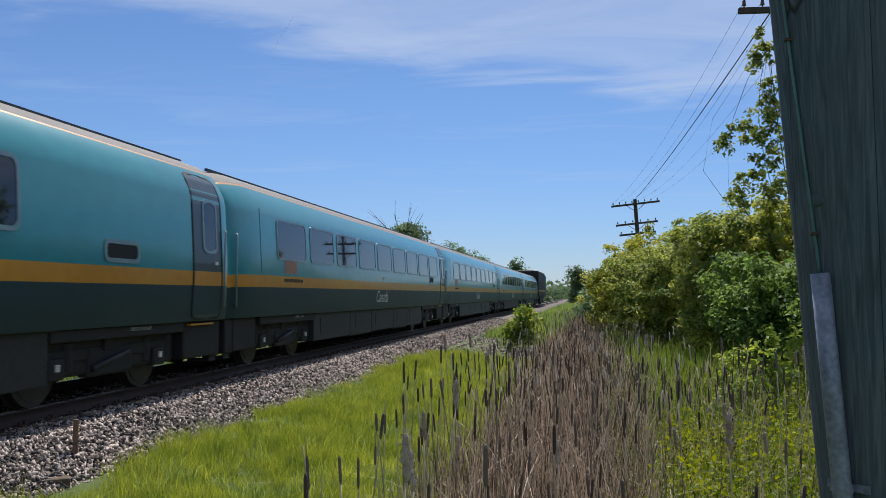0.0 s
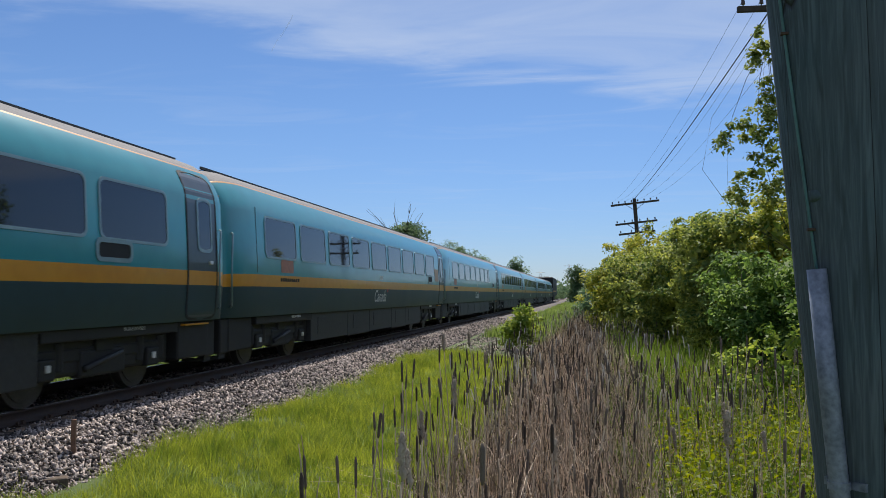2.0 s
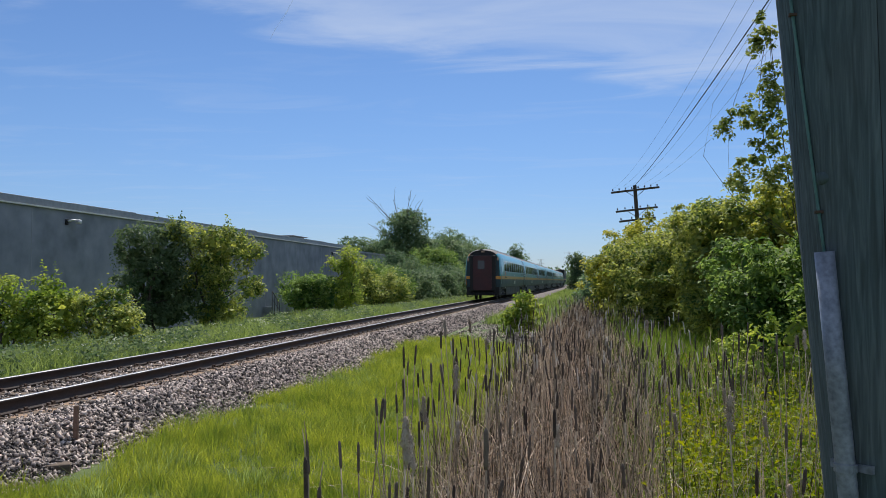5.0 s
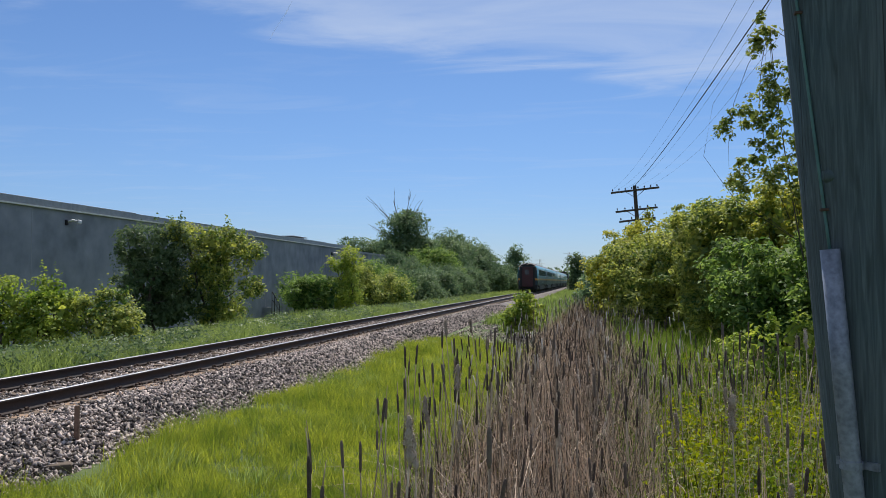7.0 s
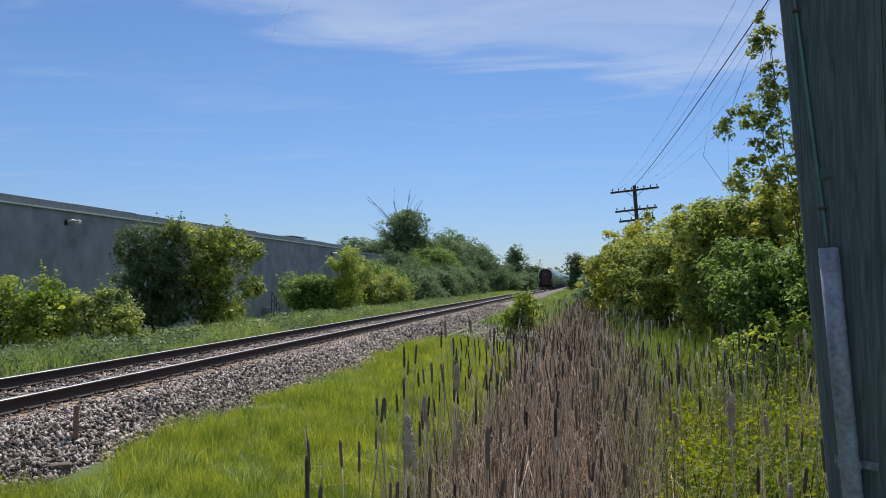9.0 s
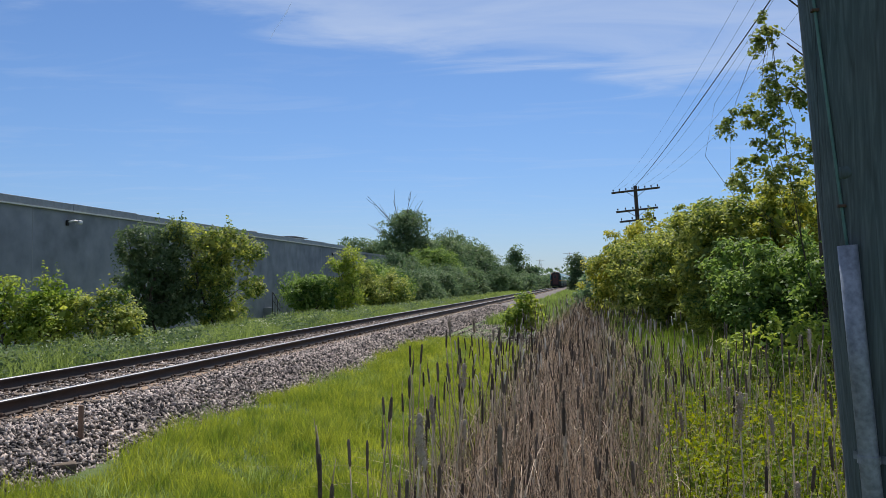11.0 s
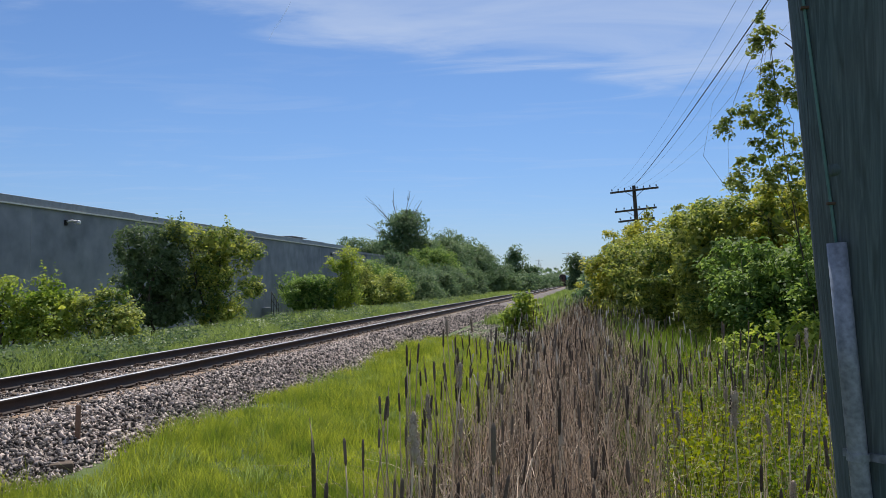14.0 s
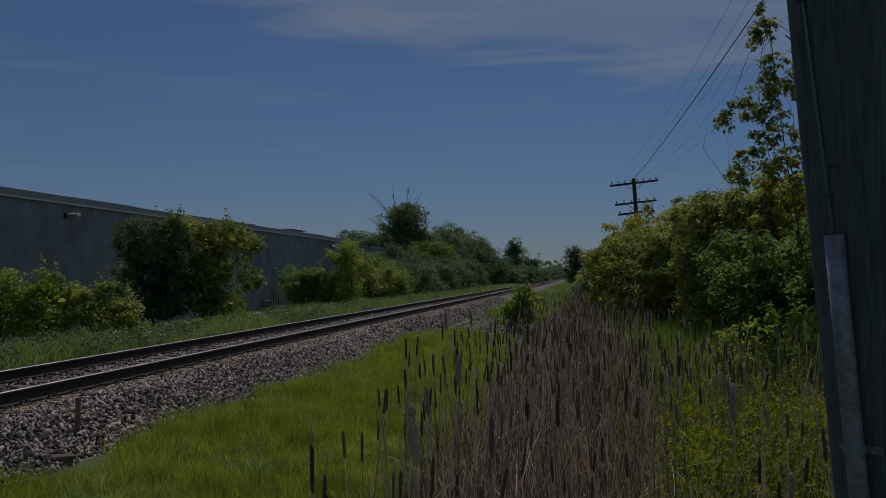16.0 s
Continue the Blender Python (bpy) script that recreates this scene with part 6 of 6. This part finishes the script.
def make_weeds():
    """Broad-leaved herbs in the wet ground on the bush side."""
    n = 620
    y = 6.3 + np.concatenate([5.5 * rng.uniform(0, 1, 420), 12 * rng.uniform(0, 1, 200)])
    x = 0.09 * y + rng.uniform(0, 1, n) * 0.2 * y
    h = rng.uniform(0.4, 1.05, n)
    c = on_ground(x, y)
    k = 34
    t = rng.uniform(0.1, 1, (n, k))
    P = c[:, None] + np.stack([rng.normal(0, 0.09, (n, k)) * (0.4 + t), rng.normal(0, 0.09, (n, k)) * (0.4 + t), h[:, None] * t], -1)
    P = P.reshape(-1, 3)
    V, F = leaf_arrays(P, rng.normal(size=P.shape) * 0.6 + [0, 0, 0.8], rng.uniform(0.035, 0.075, len(P)), 0.5)
    thing("marsh_weeds", "sunlit yellow-green weeds among the reeds", "weeds", kind="stuff", mesh=fast_mesh("marsh_weeds", V, F, M["weed"]))
    n = 15000
    y = 6 + 23 * rng.uniform(0, 1, n) ** 1.1
    x = 0.3 + rng.uniform(0, 1, n) * (1.6 + 0.25 * y)
    V, F = blade_arrays(on_ground(x, y), rng.uniform(0.3, 0.85, n), 0.010 + 0.0009 * y, 0.6, 2)
    # ranker growth in the shade of the bushes
    n = 5200
    y2 = 21 + 17 * rng.uniform(0, 1, n)
    x2 = 0.7 + rng.uniform(0, 1, n) ** 1.2 * 4.2
    V, F = join_arrays([(V, F), blade_arrays(on_ground(x2, y2), rng.uniform(0.4, 1.0, n), 0.034, 0.6, 2)])
    thing("marsh_grass", "green marsh grass at the foot of the bushes", "grass", kind="stuff", mesh=fast_mesh("marsh_grass", V, F, M["marsh"]))


make_weeds()


def make_reeds():
    """Last year's dry stalks, too many to count."""
    n = 12500
    y = 3.6 + 52 * rng.uniform(0, 1, n) ** 1.9
    l = reed_left(y)
    r = np.interp(y, [3, 5, 20, 36, 60], [0.45, 0.55, 1.0, 0.6, 0.3])
    x = l + (r - l) * rng.beta(1.5, 1.15, n)
    P = on_ground(x, y)
    V, F = blade_arrays(P, rng.uniform(0.40, 1.10, n) * np.where(rng.uniform(size=n) < 0.15, 1.3, 1.0), 0.0065 + 0.0006 * y, 0.22, 3)
    # fallen and crossing stalks
    m = 3800
    y2 = 3.2 + 30 * rng.uniform(0, 1, m) ** 1.6
    x2 = reed_left(y2) + 0.2 + (np.interp(y2, [3, 20, 36], [0.6, 1.0, 0.6]) - reed_left(y2)) * rng.uniform(0, 1, m)
    V2, F2 = blade_arrays(on_ground(x2, y2) + np.array([0, 0, 1]) * rng.uniform(0, 0.5, (m, 1)), rng.uniform(0.3, 0.8, m), 0.009 + 0.0006 * y2, 1.9, 3)
    q = 1900
    y3 = 3.2 + 16 * rng.uniform(0, 1, q) ** 1.3
    x3 = 0.4 + rng.uniform(0, 1, q) * (1.3 + 0.18 * y3)
    V3, F3 = blade_arrays(on_ground(x3, y3), rng.uniform(0.5, 1.45, q), 0.007 + 0.0006 * y3, 0.25, 3)
    V, F = join_arrays([(V, F), (V2, F2), (V3, F3)])
    thing("reed_bed", "dense bed of dry brown reed stalks in the ditch", "reeds", kind="stuff", mesh=fast_mesh("reed_bed", V, F, M["reed"]))


make_reeds()


def head_path(z0, z1, r, n=9, fuzz=0.0):
    t = np.linspace(0, 1, n)
    rad = r * np.clip(np.minimum(t, 1 - t) * 9, 0.28, 1) ** 0.5
    if fuzz:
        rad = rad * (1 + fuzz * rng.uniform(-0.5, 1.0, n))
    P = np.stack([rng.normal(0, fuzz * 0.006, n), rng.normal(0, fuzz * 0.006, n), z0 + (z1 - z0) * t], -1)
    return P, rad


def make_cattails():
    protos = []
    lean = "dry cattail with a dark brown seed head on a straw stalk"
    shed = "dry cattail with a pale fluffy seed head coming apart"
    for k in range(12):
        H = 1.30 + 0.05 * k - (0.25 if k % 3 == 0 else 0)
        fluffy = k in (3, 7, 11)
        c = thing("cattail", shed if fluffy else lean, "cattail", "cattails in the ditch", pose(0, -30, -5))
        L = rng.uniform(0.13, 0.20)
        z1 = H
        z0 = H - L
        bend = rng.normal(0, 0.03, 2)
        path = np.array([[bend[0] * (1 - s) * s * 4, bend[1] * (1 - s) * s * 4, z0 * s] for s in np.linspace(0, 1, 7)])
        part("stalk", tubes_mesh("stalk", M["straw"], [(path, np.linspace(0.0055, 0.004, 7))], 6), c)
        P, rad = head_path(z0, z1, rng.uniform(0.010, 0.012) if fluffy else rng.uniform(0.0075, 0.0105), 12 if fluffy else 9, 0.55 if fluffy else 0.0)
        hd = part("seed_head", tubes_mesh("seed_head", M["fluff" if fluffy else "head"], [(P, rad)], 10), c)
        if fluffy:
            q = P[rng.integers(2, 11, 520)] + rng.normal(size=(520, 3)) * [0.009, 0.009, 0.016]
            V, F = leaf_arrays(q, rng.normal(size=(520, 3)), 0.014, 0.3)
            part("fluff", fast_mesh("fluff", V, F, M["fluff"]), c, "pale loose fluff")
        elif k % 2:
            tip = [(np.array([[0, 0, z1 - 0.005], [0.004, 0, z1 + 0.05], [0.01, 0.004, z1 + 0.11]]), np.array([0.004, 0.003, 0.0015]))]
            part("spike", tubes_mesh("spike", M["straw"], tip, 5), c)
        V, F = blade_arrays(np.array([[0.01, 0, 0], [-0.01, 0.01, 0]]), rng.uniform(0.5, 1.0, 2), 0.011, 0.35, 4)
        part("dry_leaf", fast_mesh("dry_leaf", V, F, M["straw"]), c)
        protos.append(c)
    # some stand at known spots, the rest grow at random
    spots = [(-0.87, 3.63, 3, 0.97), (-1.37, 4.15, 1, 0.95), (-1.38, 3.45, 0, 0.70), (0.76, 4.82, 7, 0.90), (-0.48, 3.90, 2, 0.78), (-1.02, 6.44, 7, 0.93),
             (-0.95, 3.3, 4, 0.52), (-0.42, 3.75, 8, 0.75), (-0.78, 3.7, 11, 0.83), (-0.63, 3.9, 3, 0.70), (-1.18, 3.7, 5, 0.80)]
    for x, y, k, top in spots:
        x, y, top = x * 0.88, y * 0.88, 1.38 - (1.38 - top) * 0.88
        p = protos[k]
        h = max(v[2] for o in p.children for v in o.bound_box)
        g = G(x, y)
        copy_thing(p, pose(x, y, top - h if top - h < g else g, rng.normal(0, 2), rng.normal(0, 2), rng.uniform(0, 360)))
    n = 0
    while n < 250:
        y = 3.4 + 9.5 * rng.uniform() ** 0.8
        l = float(reed_left(y))
        x = l + (1.3 + 0.12 * y - l) * rng.uniform() ** 1.15
        if math.hypot(x - 0.6, y - 2.0) < 0.9 or (y < 4.6 and x < -1.0):
            continue
        k = int(rng.integers(0, 12))
        k = k - 1 if k in (3, 7, 11) and rng.uniform() < 0.6 else k
        # the nearest ones stand lower in the wet ditch
        sink = rng.uniform(0.15, 0.45) if y < 6.5 else rng.uniform(0.0, 0.12)
        copy_thing(protos[k], pose(x, y, G(x, y) - sink, rng.normal(0, 3.5), rng.normal(0, 3.5), rng.uniform(0, 360)))
        n += 1
    for p in protos:
        x, y = rng.uniform(-2.0, 0.6), rng.uniform(7, 11)
        p.matrix_basis = pose(x, y, G(x, y), rng.normal(0, 3), rng.normal(0, 3), rng.uniform(0, 360))
    # the far ones
    items, pale = [], []
    for _ in range(850):
        y = 10 + 40 * rng.uniform() ** 1.5
        l = float(reed_left(y))
        x = l + (float(np.interp(y, [10, 20, 36, 60], [1.6, 1.8, 0.9, 0.4])) - l) * rng.uniform()
        z = G(x, y) + rng.uniform(1.05, 1.62)
        lx, ly = rng.normal(0, 0.03, 2)
        L = rng.uniform(0.13, 0.22)
        r = rng.uniform(0.0065, 0.0095)
        P = np.array([[x, y, z - L], [x + lx * 0.2, y, z - L * 0.9], [x + lx * 0.7, y + ly * 0.5, z - L * 0.1], [x + lx, y + ly, z]])
        (pale if rng.uniform() < 0.36 else items).append((P, np.array([0.4, 1, 1, 0.4]) * r))
    thing("far_cattails", "many brown cattail heads over the reed bed", "cattails", kind="stuff", mesh=tubes_mesh("far_cattails", M["head"], items, 6))
    thing("far_pale_cattails", "pale weathered cattail heads over the reed bed", "cattails", kind="stuff", mesh=tubes_mesh("far_pale_cattails", M["downy"], pale, 6))


make_cattails()


def make_stake():
    s = thing("marker_stake", "rusty brown stake standing in the ballast", "stake", m=pose(-5.60, 8.85, -0.60))
    part("post", box_mesh("post", M["stake"], (-0.028, 0.028, -0.012, 0.012, 0, 0.60), (-0.006, 0.006, 0.012, 0.04, 0, 0.60), bevel=0.004), s)
    b = thing("old_tie_stub", "short mossy stub of an old wooden tie", "wood block", m=pose(-5.36, 8.15, -0.78, 0, 0, 35))
    part("block", box_mesh("block", M["tie"], (-0.13, 0.13, -0.1, 0.1, 0, 0.30), bevel=0.02), b)


make_stake()


def make_vapour_trail():
    P = TRAIL
    thing("vapour_trail", "short thin white vapour trail high in the sky", "vapour trail",
          mesh=tubes_mesh("vapour_trail", M["vapour"], [(P, np.array([1.0, 2.6, 3.2, 2.6, 0.8]))], 8))


TRAIL = np.array([[-1006.08, 2838.56, 974.79], [-1023.72, 2836.95, 939.48], [-1045.23, 2834.7, 904.17], [-1064.76, 2832.48, 876.71], [-1082.41, 2830.87, 841.41]])
make_vapour_trail()


# ---- what moves ----
def motions():
    # rear end of the train along y
    rear = [(0.0, -55.0), (2.9, 12.2), (3.5, 26.5), (7.0, 110.0), (9.0, 158.2), (12.5, 242.5), (16.0, 327.0)]
    for k, c in enumerate(coaches):
        walk(c, [(t, pose(-TRACK, y + COACH * k, 0)) for t, y in rear])
    walk(loco, [(t, pose(-TRACK, y + COACH * 7, 0)) for t, y in rear])


motions()
